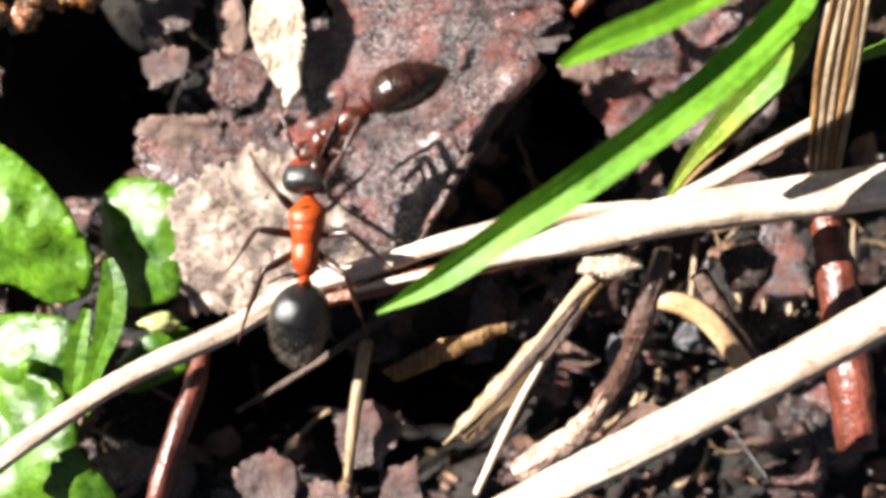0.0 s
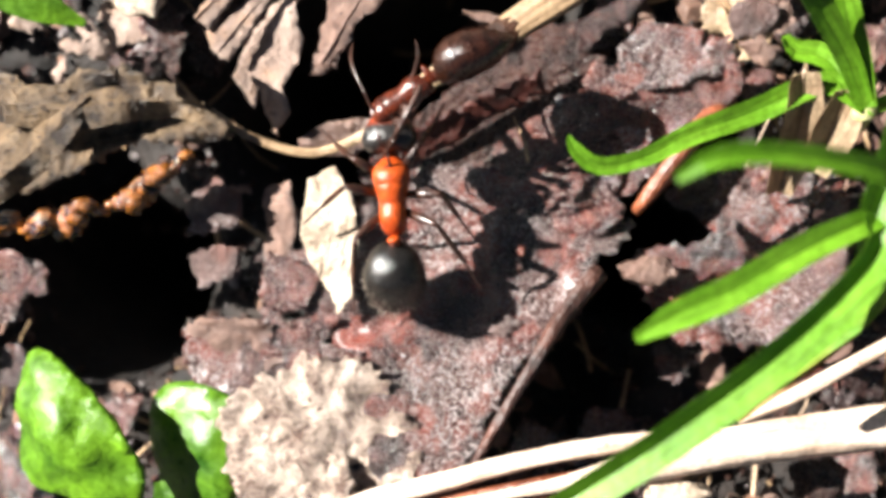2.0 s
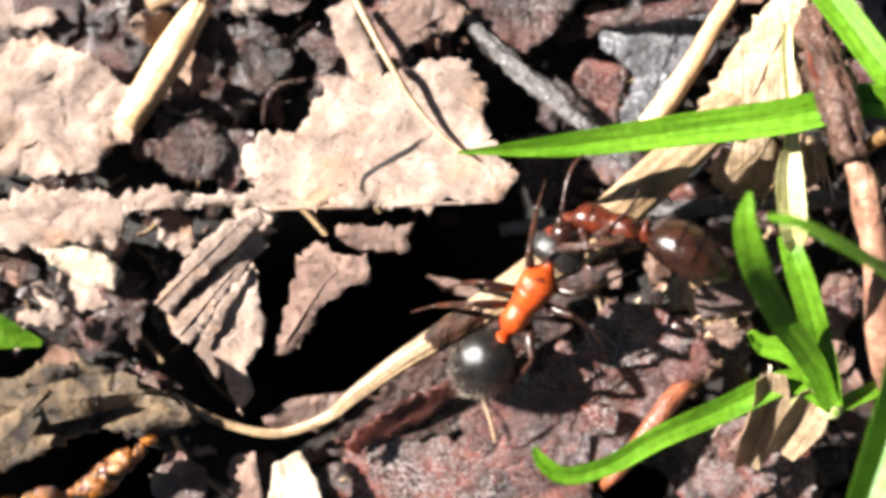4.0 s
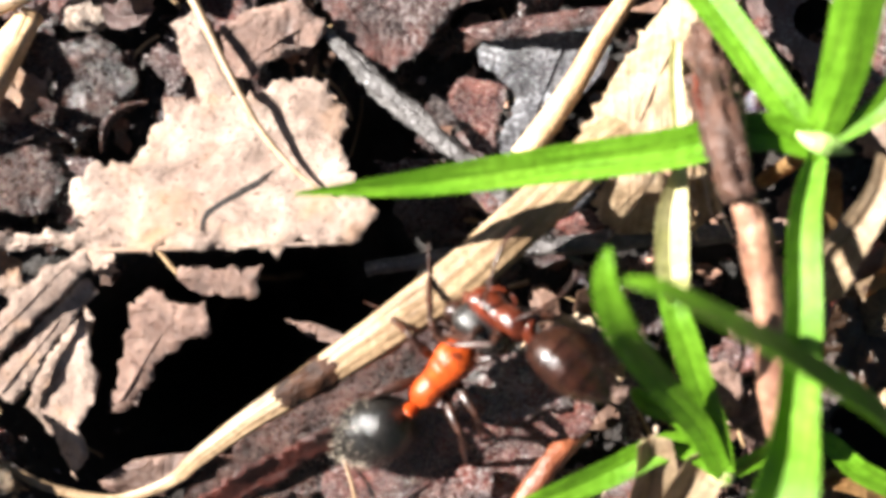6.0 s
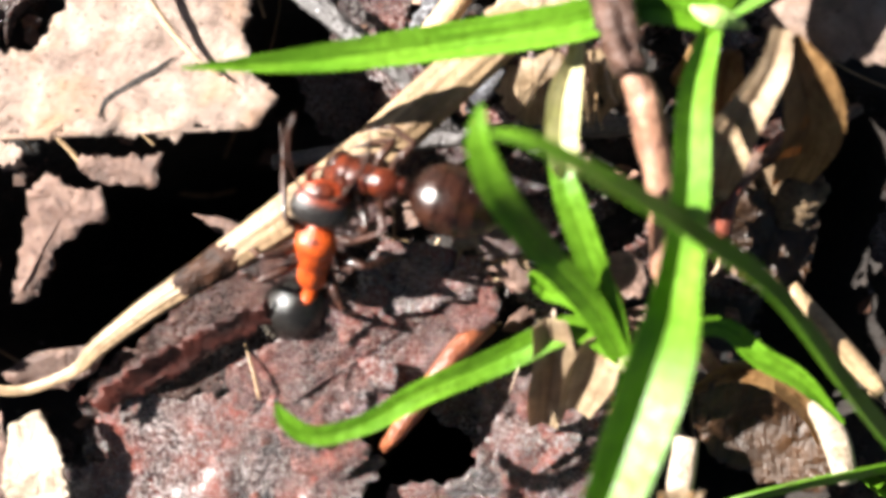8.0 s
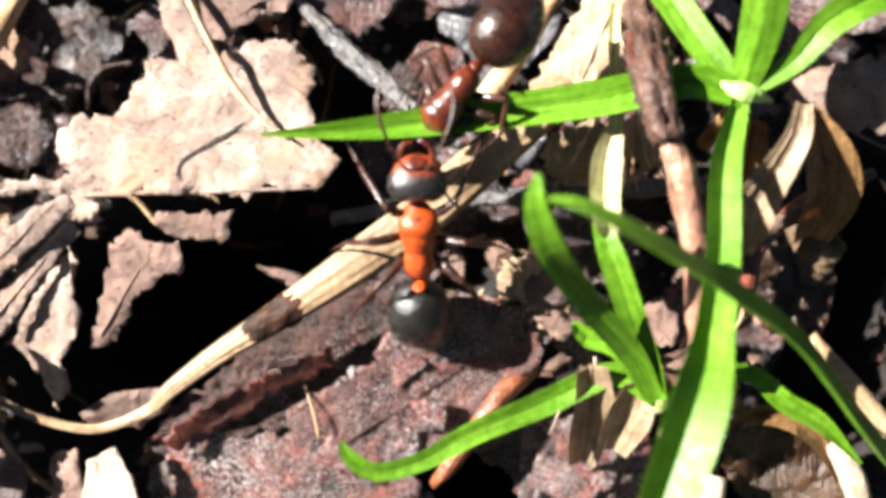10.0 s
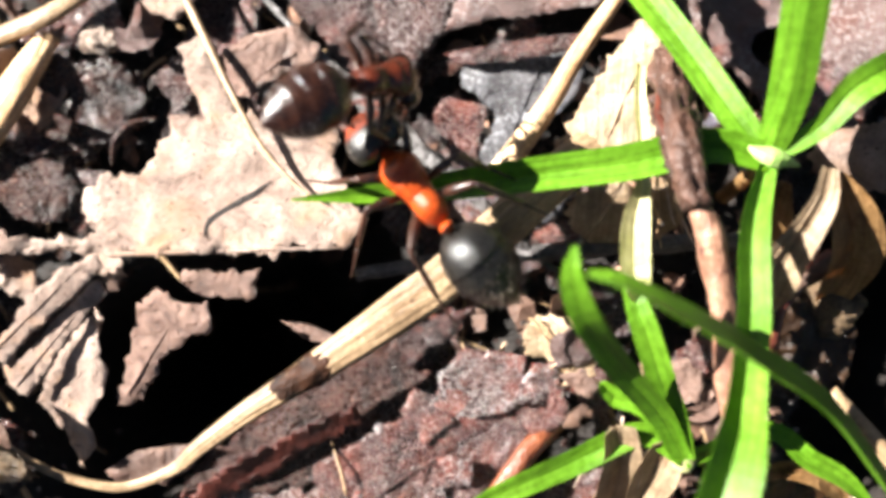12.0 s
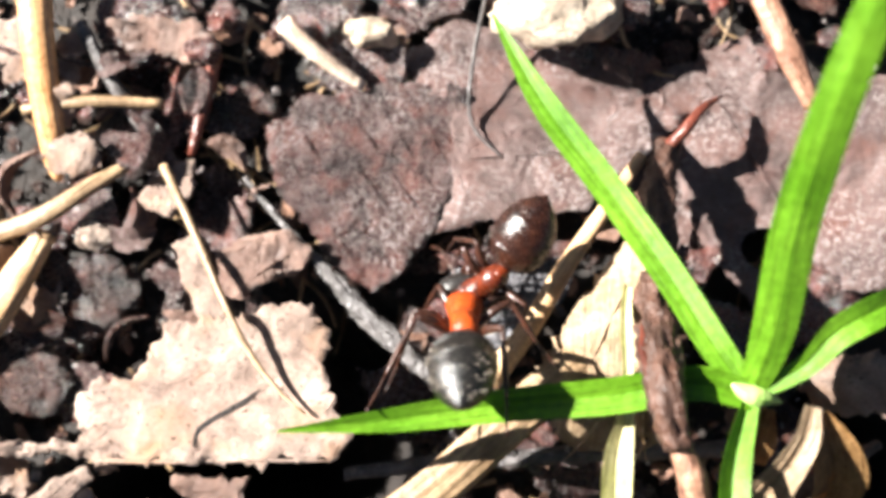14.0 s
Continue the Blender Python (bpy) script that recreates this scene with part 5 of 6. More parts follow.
for pts in ([(7.0, 17.9, 0.6), (8.0, 18.2, 0.9), (8.8, 17.4, 0.8), (8.2, 16.6, 0.5), (7.2, 16.9, 0.4)], [(8.3, 16.9, 0.7), (9.3, 16.9, 0.9), (9.5, 16.0, 0.7), (8.6, 15.8, 0.4)]):
    sheet("leaf_skin", pts, "pale_sheath", "thin pale skin of a rotted leaf", "dead leaf", rag=0.3, lumps=0.3, crinkle=0.1, spacing=0.25, thick=0.04)
stem("twig", [(14.89, 17.74, 0.5), (15.43, 18.62, 0.9), (16.36, 19.21, 1.1), (18.14, 20.08, 0.8), (19.86, 20.91, 0.0)], [0.3, 0.55, 0.65, 0.6, 0.4], "bark", "black-brown crooked root beside the grass", "twig", rough=0.35)
rng = random.Random(77)
for (ax, ay, az), (bx, by, bz), spread, count, lab in (
        (*[(10.60, 22.77, 2.5), (10.25, 20.65, 0.4)], 1.5, 14, "frayed pale fibres of a torn sheath"),
        (*[(11.42, 22.70, 2.4), (12.13, 20.8, 0.4)], 1.0, 10, "frayed pale fibres of a torn sheath"),
        (*[(9.83, 14.38, 2.0), (9.91, 11.60, -1.2)], 1.3, 10, "frayed glossy fibres under the grass shoot"),
        (*[(7.2, 18.1, 0.9), (8.6, 16.5, -0.4)], 1.5, 7, "crumpled pale fibres beside the grass shoot"),
        (*[(8.9, 17.2, 0.9), (7.9, 15.9, -0.4)], 1.2, 5, "crumpled pale fibres beside the grass shoot")):
    fray = tagged(new("frayed_sheath"), lab, "fibre")
    fray.location = (bx * MM, by * MM, bz * MM)
    for _ in range(count):
        k, m = rng.uniform(-1, 1) * spread, rng.uniform(-0.5, 0.5)
        pts = [(ax - bx + 0.25 * k, ay - by, az - bz), ((ax - bx) * 0.5 + 0.6 * k, (ay - by) * 0.5 + m, (az - bz) * 0.5 + rng.uniform(0, 0.6)), (k, rng.uniform(-0.4, 0.6), 0)]
        stem("fibre", pts, [0.04, rng.uniform(0.04, 0.09), 0.025], ("straw", "tan_straw", "brown_straw")[rng.randrange(3)], parent=fray, seg=5, step=0.4)

# ---- curled dry leaf with an amber rim, and crumbs in the pit ----
sheet("curled_leaf", [(-19.5, 15.2, 0.8), (-18.16, 15.51, 1.2), (-16.27, 14.69, 1.4), (-14.64, 15.07, 1.6), (-12.66, 15.16, 1.6), (-11.51, 14.69, 1.4), (-10.19, 13.62, 0.9), (-9.42, 12.95, 0.6), (-10.66, 12.73, 0.5), (-12.28, 12.93, 0.4), (-13.52, 12.7, 0.3), (-14.80, 12.1, 0.1), (-16.71, 11.3, -0.1), (-19.5, 10.6, -0.3)],
      "dull_leaf", "dull tan curled leaf narrowing to a stalk", "dead leaf", veins=[[(-17.5, 12.6, 0.0), (-10.6, 13.4, 0.0)], [(-14.67, 13.0, 0.0), (-13.4, 14.8, 0.0)], [(-16.2, 12.8, 0.0), (-15.2, 14.6, 0.0)]], lumps=0.4, rag=0.3, crinkle=0.12, spacing=0.3, pleat=(15, 1.4, 0.22))
for pts, w, lab in (([(-18.9, 14.6, 1.7), (-17.2, 14.0, 1.9), (-14.84, 13.84, 1.9), (-13.36, 14.05, 1.7), (-11.48, 14.08, 1.3), (-9.61, 13.0, 0.7)], [1.1, 1.3, 1.4, 1.3, 0.9, 0.3], "pale tan rolled edge of a curled leaf"),
                    ([(-18.9, 10.4, 1.3), (-17.6, 11.3, 1.7), (-16.4, 12.3, 1.9), (-15.19, 13.44, 2.0), (-14.4, 14.3, 1.6)], [1.0, 1.2, 1.3, 1.1, 0.4], "tan rolled strip of a curled leaf")):
    blade("rolled_strip", pts, w, "dull_leaf", None, lab, "dead leaf", fold=-0.28, thick=0.12, wave=0.25)
rim = tagged(new("rolled_leaf"), "lumpy amber-brown beaded rim of a leaf", "dead leaf")
rim.location = (-15.0 * MM, 10.6 * MM, -0.6 * MM)
rng = random.Random(17)
rim_line = spline([(-19.2, 9.7, 0.2), (-17.21, 9.95, 0.4), (-15.98, 9.75, 0.4), (-14.53, 10.45, 0.5), (-13.31, 10.92, 0.5), (-12.10, 11.93, 0.5), (-11.3, 12.6, 0.4)], 0.22)
for k, q in enumerate(rim_line):
    w = rng.choice((0.16, 0.22, 0.3, 0.52))
    lump("bead", (q[0] + 15.0 + rng.uniform(-0.2, 0.2), q[1] - 10.6 + rng.uniform(-0.28, 0.28), q[2] + 0.6 + rng.uniform(-0.25, 0.1)), (w, w * rng.uniform(0.5, 1.2), w * rng.uniform(0.5, 0.9)), "amber", parent=rim, seed=k, rough=0.5, sub=2)
for pts in ([(-11.78, 10.92, -1.2), (-10.58, 11.65, -1.0), (-9.53, 11.13, -1.0), (-9.63, 9.9, -1.0), (-11.69, 9.5, -1.3)], [(-11.67, 8.82, -1.2), (-9.73, 9.15, -1.0), (-9.41, 8.20, -1.0), (-11.03, 7.77, -1.2)]):
    sheet("leaf_chip", pts, "dusty_leaf", "pale grey chip of leaf over a dark hollow", "dead leaf", rag=0.3, lumps=0.3, crinkle=0.12, spacing=0.3)
for px, sz, sd, mt in (([(3.67, 17.03, -1.2)][0], (0.9, 0.8, 0.5), 7, "dark_leaf"), ([(5.18, 8.24, 0.0)][0], (1.0, 0.5, 0.25), 8, "tan_leaf"), ([(5.57, 0.95, 3.0)][0], (1.0, 0.45, 0.4), 10, "cream"), ([(10.82, 1.02, 1.0)][0], (0.9, 0.9, 0.7), 12, "crumb")):
    lump("soil_clod", px, sz, mt, "rounded clod of earth and leaf", "clod", seed=sd, rough=0.4)

for px, sz, sd, mt, lab in (([(2.11, 35.58, -2.0)][0], (0.9, 0.6, 0.5), 21, "cream", "cream coloured seed-like crumb"), ([(-3.86, 34.85, -1.6)][0], (0.6, 0.5, 0.4), 22, "red_leaf", "rust-red crumb of bark"),
                            ([(-10.61, -1.20, -0.6)][0], (0.7, 0.35, 0.3), 23, "yellow_grass", "small yellow scrap of leaf"), ([(-7.89, 28.16, -2.0)][0], (0.7, 0.5, 0.4), 24, "crust", "pale crumb of leaf"),
                            ([(6.47, -2.41, 0.0)][0], (0.6, 0.9, 0.5), 25, "grey_leaf", "grey gritty crumb of earth"), ([(8.89, -1.58, 0.0)][0], (0.5, 0.5, 0.4), 26, "grey_leaf", "grey gritty crumb of earth")):
    lump("crumb", px, sz, mt, lab, "crumb", seed=sd, rough=0.5)
sheet("dry_leaf", [(-7.54, 36.04, -2.2), (-6.04, 36.41, -2.0), (-3.57, 35.58, -2.0), (-3.40, 34.58, -2.2), (-5.29, 34.71, -2.3), (-6.98, 35.04, -2.4)], "tan_leaf", "tan crumpled scrap of leaf", "dead leaf", rag=0.3, lumps=0.4, crinkle=0.2)

# ---- grass ----
node_at = [(14.32, 23.08, 4.2)][0]
low_node = [(10.24, 9.74, 8.5)][0]
tuft = new("grass_tuft")
tuft.location = (node_at[0] * MM, node_at[1] * MM, -3 * MM)
tagged(tuft, "bright green grass seedling with spreading blades", "grass")
base = Vector((node_at[0], node_at[1], -3.0))


def in_tuft(pts):
    return [tuple(Vector(p) - base) for p in pts]


stem("stem", in_tuft([(node_at[0] + 0.6, node_at[1] - 0.8, -3.4), (node_at[0] + 0.3, node_at[1] - 0.3, 1), node_at]), [0.6, 0.5, 0.4], "papery", parent=tuft)
blade("node", in_tuft([(13.7, 23.5, 4.3), (13.95, 23.3, 4.6), (14.34, 23.11, 4.75), (14.8, 23.0, 4.6), (15.3, 22.85, 4.2)]), [0.15, 0.5, 0.6, 0.45, 0.1], "node_green", tuft, "pale whitish green node", fold=-0.3, thick=0.12, wave=0.3)
blade("blade", in_tuft([node_at] + [(12.51, 23.48, 4.2), (9.99, 23.04, 3.8), (6.53, 22.67, 3.3), (3.01, 22.26, 3.6), (-0.38, 22.03, 4.4)]), [0.9, 1.1, 1.15, 1.05, 0.75, 0.08], "grass", tuft, fold=0.26, roll=-4)
blade("blade", in_tuft([node_at] + [(13.34, 24.48, 4.0), (11.91, 26.95, 3.2), (10.22, 29.53, 2.4), (8.07, 32.57, 1.8), (6.45, 35.62, 1.2)]), [0.8, 1.0, 1.05, 1.05, 0.9, 0.1], "grass", tuft, fold=0.1, roll=5)
blade("blade", in_tuft([node_at] + [(14.67, 25.11, 5.5), (14.75, 28.27, 7.5), (15.04, 30.92, 9.5), (15.54, 33.32, 11.0), (15.87, 34.50, 12.0)]), [0.8, 1.3, 1.35, 1.25, 1.1, 0.8], "grass", tuft, fold=-0.1, roll=8)
blade("blade", in_tuft([node_at] + [(15.80, 24.00, 4.6), (16.71, 25.07, 5.0), (18.09, 25.84, 5.0), (20.61, 26.77, 4.0)]), [0.4, 0.7, 0.95, 1.0, 0.6], "grass", tuft, fold=0.2)
blade("blade", in_tuft([node_at] + [(13.58, 20.94, 5.0), (13.20, 18.35, 6.0), (12.58, 15.92, 7.2), (11.80, 13.81, 8.2)] + [low_node]), [0.5, 0.9, 1.0, 1.15, 1.65, 1.3], "grass", tuft, fold=0.32)
blade("blade", in_tuft([low_node] + [(10.06, 8.53, 8.8)] + [(7.61, 6.07, 9.0), (4.47, 3.66, 8.8), (1.81, 1.84, 8.3), (-0.27, 0.38, 7.8), (-2.08, -0.62, 7.4)]), [0.95, 1.1, 1.15, 1.1, 1.0, 0.75, 0.08], "grass", tuft, fold=0.34, roll=4)
blade("blade", in_tuft([low_node] + [(8.10, 8.85, 9.2), (5.94, 7.69, 9.8), (4.37, 7.01, 10.0), (3.22, 6.40, 10.1)]), [0.7, 0.85, 0.9, 0.8, 0.3], "grass", tuft, fold=0.25, roll=-12)
blade("blade", in_tuft([low_node] + [(10.49, 7.66, 7.0), (9.02, 5.71, 5.5), (8.14, 4.50, 4.0), (7.53, 3.32, 3.0)]), [1.4, 1.2, 0.85, 0.5, 0.15], "fading_grass", tuft, "yellowing grass blade drying at its rim", fold=0.2)
blade("dry_rim", in_tuft([(11.05, 8.6, 7.4), (10.95, 7.4, 6.9), (9.5, 5.5, 5.4), (8.45, 4.35, 4.0), (7.6, 3.3, 3.0)]), [0.1, 0.3, 0.35, 0.3, 0.1], "papery", tuft, "tan dried rim of the blade", fold=0.3, wave=0.3)
blade("blade", in_tuft([(3.65, 10.39, 13.9), (4.55, 10.89, 14.0), (6.13, 11.00, 13.6), (8.81, 10.72, 12.5), (11.30, 9.97, 11.0)] + [(20.5, 8.0, 6), (21, 8.5, -3)]), [0.25, 0.5, 0.56, 0.6, 0.6, 0.7, 0.8], "grass", tuft, fold=0.25)
blade("sheath", in_tuft([(12.91, 10.42, 6.0), (12.65, 7.83, 5.0), (12.70, 6.04, 4.0), (12.80, 4.14, 3.0), (13.39, 3.03, 1.0)]), [1.0, 1.4, 1.3, 1.0, 0.5], "pale_sheath", tuft, "dry tan sheath of an old blade", fold=0.2)
for k in range(5):
    off = (k - 2) * 0.26
    stem("sheath_fibre", in_tuft([(12.91 + off, 10.42, 6.2), (12.65 + off * 1.2, 7.83, 5.3 + 0.1 * (k % 2)), (12.70 + off * 1.1, 6.04, 4.3), (12.80 + off * 0.9, 4.14, 3.2), (13.3 + off * 0.6, 3.1 - 0.3 * (k % 3), 1.3)]), [0.1, 0.2, 0.22, 0.16, 0.06], ("papery", "pale_sheath", "pale_sheath")[k % 3], parent=tuft, seg=6, flat=0.5)
# low shoot with short leaves beside the seedling
shoot = new("grass_shoot")
shoot_at = [(11.83, 13.60, 3.0)][0]
shoot.location = (shoot_at[0] * MM, shoot_at[1] * MM, -3 * MM)
tagged(shoot, "small green grass shoot with curling blades", "grass")
base = Vector((shoot_at[0], shoot_at[1], -3.0))
stem("stem", in_tuft([(shoot_at[0] + 0.8, shoot_at[1] - 1, -3.4), (shoot_at[0] + 0.3, shoot_at[1] - 0.4, 0), shoot_at]), [1.0, 0.9, 0.8], "yellow_grass", parent=shoot)
blade("blade", in_tuft([shoot_at] + [(10.88, 15.21, 4.0), (9.46, 16.76, 5.5), (8.20, 18.32, 7.5), (7.65, 19.58, 8.4), (7.71, 20.47, 8.7)]), [0.6, 0.8, 0.85, 0.85, 0.65, 0.15], "grass", shoot, fold=0.06, roll=14)
blade("blade", in_tuft([(10.25, 18.64, 4.5), (10.06, 19.19, 4.9), (9.98, 19.82, 4.9), (10.20, 21.09, 3.9), (10.63, 22.35, 2.9)] + [(10.77, 23.68, 2.4), (10.78, 25.51, 2.0), (11.12, 27.79, 1.3)]), [0.2, 0.75, 0.9, 0.9, 0.5, 0.36, 0.38, 0.15], "pale_blade", shoot, "bleached white dry grass blade", fold=0.25)
blade("blade", in_tuft([shoot_at] + [(11.42, 15.01, 3.6), (10.68, 16.87, 4.5), (10.18, 18.31, 4.8), (9.90, 19.28, 4.6)]), [0.7, 0.8, 0.85, 0.8, 0.5], "grass", shoot, fold=0.1, roll=8)
blade("blade", in_tuft([shoot_at] + [(10.52, 14.45, 2.8), (8.30, 13.56, 2.8), (6.08, 12.73, 3.2), (4.41, 11.91, 3.6), (2.93, 11.64, 3.8), (2.15, 12.19, 4.0), (1.96, 12.62, 4.1)]), [0.5, 0.8, 0.85, 0.75, 0.6, 0.6, 0.45, 0.1], "grass", shoot, fold=0.15, wave=0.1)
blade("blade", in_tuft([shoot_at] + [(10.72, 15.28, 2.6), (9.73, 15.63, 2.4), (9.29, 16.07, 2.6)]), [0.6, 0.8, 0.7, 0.3], "grass", shoot, fold=0.3)
blade("blade", in_tuft([shoot_at] + [(14.77, 14.37, 2.0), (16.14, 13.39, 2.0), (17.41, 12.64, 1.8), (18.81, 11.24, 1.5)]), [0.5, 0.6, 0.7, 0.6, 0.1], "grass", shoot, fold=0.2)
cross = new("grass_plant")
cross_at = [(21.13, 9.10, 2.0)][0]
cross.location = (cross_at[0] * MM, cross_at[1] * MM, -3 * MM)
tagged(cross, "long grass blade leaning across the tuft, dimmed to stand for shade", "grass")
base = Vector((cross_at[0], cross_at[1], -3.0))
blade("blade", in_tuft([(cross_at[0] + 1, cross_at[1] - 1, -3.2), cross_at] + [(17.69, 12.77, 5.0), (15.08, 15.66, 7.0), (12.70, 17.29, 8.5), (10.74, 18.44, 9.5), (8.81, 19.46, 10.0), (7.89, 19.76, 9.8)]), [1.6, 2.2, 2.3, 2.1, 1.8, 1.5, 1.1, 0.4], "shaded_grass", cross, fold=0.08, roll=-68)
blade("blade", in_tuft([(cross_at[0] + 1, cross_at[1] - 1, -3.2)] + [(21.76, 9.82, 0.5), (18.88, 9.70, 1.5), (16.26, 9.14, 1.4), (13.43, 8.04, 0.4)]), [0.8, 1.0, 1.0, 0.9, 0.2], "shaded_grass", cross, fold=0.1, roll=58)

# ---- herb seedling with round leaves ----
herb = new("herb_seedling")
herb_at = [(-14.27, -3.14, -2.0)][0]
herb.location = (herb_at[0] * MM, herb_at[1] * MM, -3 * MM)
tagged(herb, "low green seedling with rounded glossy leaves", "plant")
base = Vector((herb_at[0], herb_at[1], -3.0))
stem("stem", in_tuft([(herb_at[0], herb_at[1], -3.5), (herb_at[0], herb_at[1], -1), (herb_at[0] - 0.5, herb_at[1] + 0.5, 1.5)]), [0.8, 0.7, 0.5], "grass", parent=herb)
for pts in ([(-17.30, 5.25, 1.0), (-15.28, 4.68, 1.6), (-13.54, 3.00, 2.0), (-12.69, 1.28, 1.8), (-12.94, -0.05, 1.2), (-14.24, -0.45, 0.8), (-15.75, 0.13, 0.5), (-17.58, 0.94, 0.0)],
            [(-12.72, 3.78, -0.4), (-11.34, 4.23, 0.2), (-9.63, 3.60, 0.6), (-9.01, 2.60, 0.6), (-9.62, 1.21, 0.4), (-9.64, 0.01, 0.2), (-11.33, -0.60, -0.2), (-12.47, -0.20, -0.6), (-12.99, 1.86, -0.8)],
            [(-17.51, -1.28, 0.0), (-14.82, -0.86, 0.8), (-13.30, -1.23, 1.2), (-12.88, -2.59, 1.2), (-13.88, -4.18, 1.0), (-15.61, -3.44, 0.6), (-17.44, -3.69, 0.0)],
            [(-17.10, -3.84, 0.8), (-14.94, -3.00, 1.4), (-13.43, -3.73, 1.8), (-12.80, -5.63, 1.8), (-11.68, -6.98, 1.6), (-11.49, -8.92, 1.4), (-13.67, -9.56, 1.2), (-17.02, -9.33, 0.6)],
            [(-11.31, -1.72, -1.0), (-9.58, -1.39, -0.6), (-9.39, -2.62, -0.8), (-10.70, -3.47, -1.2), (-12.19, -3.91, -1.4), (-12.37, -2.67, -1.2)]):
    sheet("leaf", in_tuft(pts), "herb", parent=herb, lumps=0.55, rag=0.05, curl=-0.7, thick=0.2, round_off=True, spacing=0.4)
blade("leaflet", in_tuft([(-12.89, -4.36, 1.0), (-12.27, -2.57, 1.6), (-11.71, -1.22, 2.0), (-11.53, 0.12, 2.2), (-11.74, 1.11, 2.2)]), [0.5, 0.7, 1.0, 0.95, 0.35], "herb", herb, fold=0.1)
blade("leaflet", in_tuft([(-13.29, -4.17, 1.0), (-13.02, -2.20, 1.4), (-12.61, -0.64, 1.6)]), [0.5, 0.8, 0.3], "herb", herb, fold=0.12)
blade("leaf_tip", [(-16.88, 17.67, 5.0), (-15.08, 16.75, 5.0), (-13.58, 16.18, 4.6)], [1.4, 1.2, 0.2], "herb", None, "dark green leaf tip over the dry leaf", "leaf")


# ---- ants ----
def loft(rings, seg=20):
    """Rings (y, z, half width, half height) joined into a rounded body."""
    v, f = [], []
    c = spline([(y, z, rx, rz) for y, z, rx, rz in rings], 0.09)
    for y, z, rx, rz in c:
        for j in range(seg):
            a = 2 * math.pi * j / seg
            v.append((max(rx, 0.01) * math.cos(a), y, z + max(rz, 0.01) * math.sin(a)))
    n = len(c)
    for i in range(n - 1):
        for j in range(seg):
            k = (j + 1) % seg
            f.append((i * seg + j, (i + 1) * seg + j, (i + 1) * seg + k, i * seg + k))
    f.append(tuple(range(seg)))
    f.append(tuple((n - 1) * seg + j for j in range(seg - 1, -1, -1)))
    return v, f


LEGS = {  # hip, knee, ankle, toe of a right leg, in mm
    "front": ((0.30, 0.62, -0.3), (1.2, 1.3, 0.3), (1.85, 2.0, -1.05), (2.4, 2.75, -1.75)),
    "middle": ((0.34, 0.0, -0.32), (1.65, 0.1, 0.35), (2.35, -0.6, -1.05), (2.95, -1.25, -1.75)),
    "hind": ((0.30, -0.55, -0.3), (1.5, -1.2, 0.5), (2.15, -2.55, -0.95), (2.55, -3.6, -1.75)),
}
TUCKED = {  # legs folded against the body of an ant that lets itself be held
    "front": ((0.30, 0.62, -0.3), (1.05, 0.1, -0.6), (0.8, 1.2, -0.9), (0.5, 1.8, -1.0)),
    "middle": ((0.34, 0.0, -0.32), (1.5, -0.55, -0.25), (1.45, 0.6, -0.8), (1.2, 1.35, -0.9)),
    "hind": ((0.30, -0.55, -0.3), (1.45, -1.35, 0.0), (1.95, -0.1, -0.5), (1.75, 0.9, -0.7)),
}


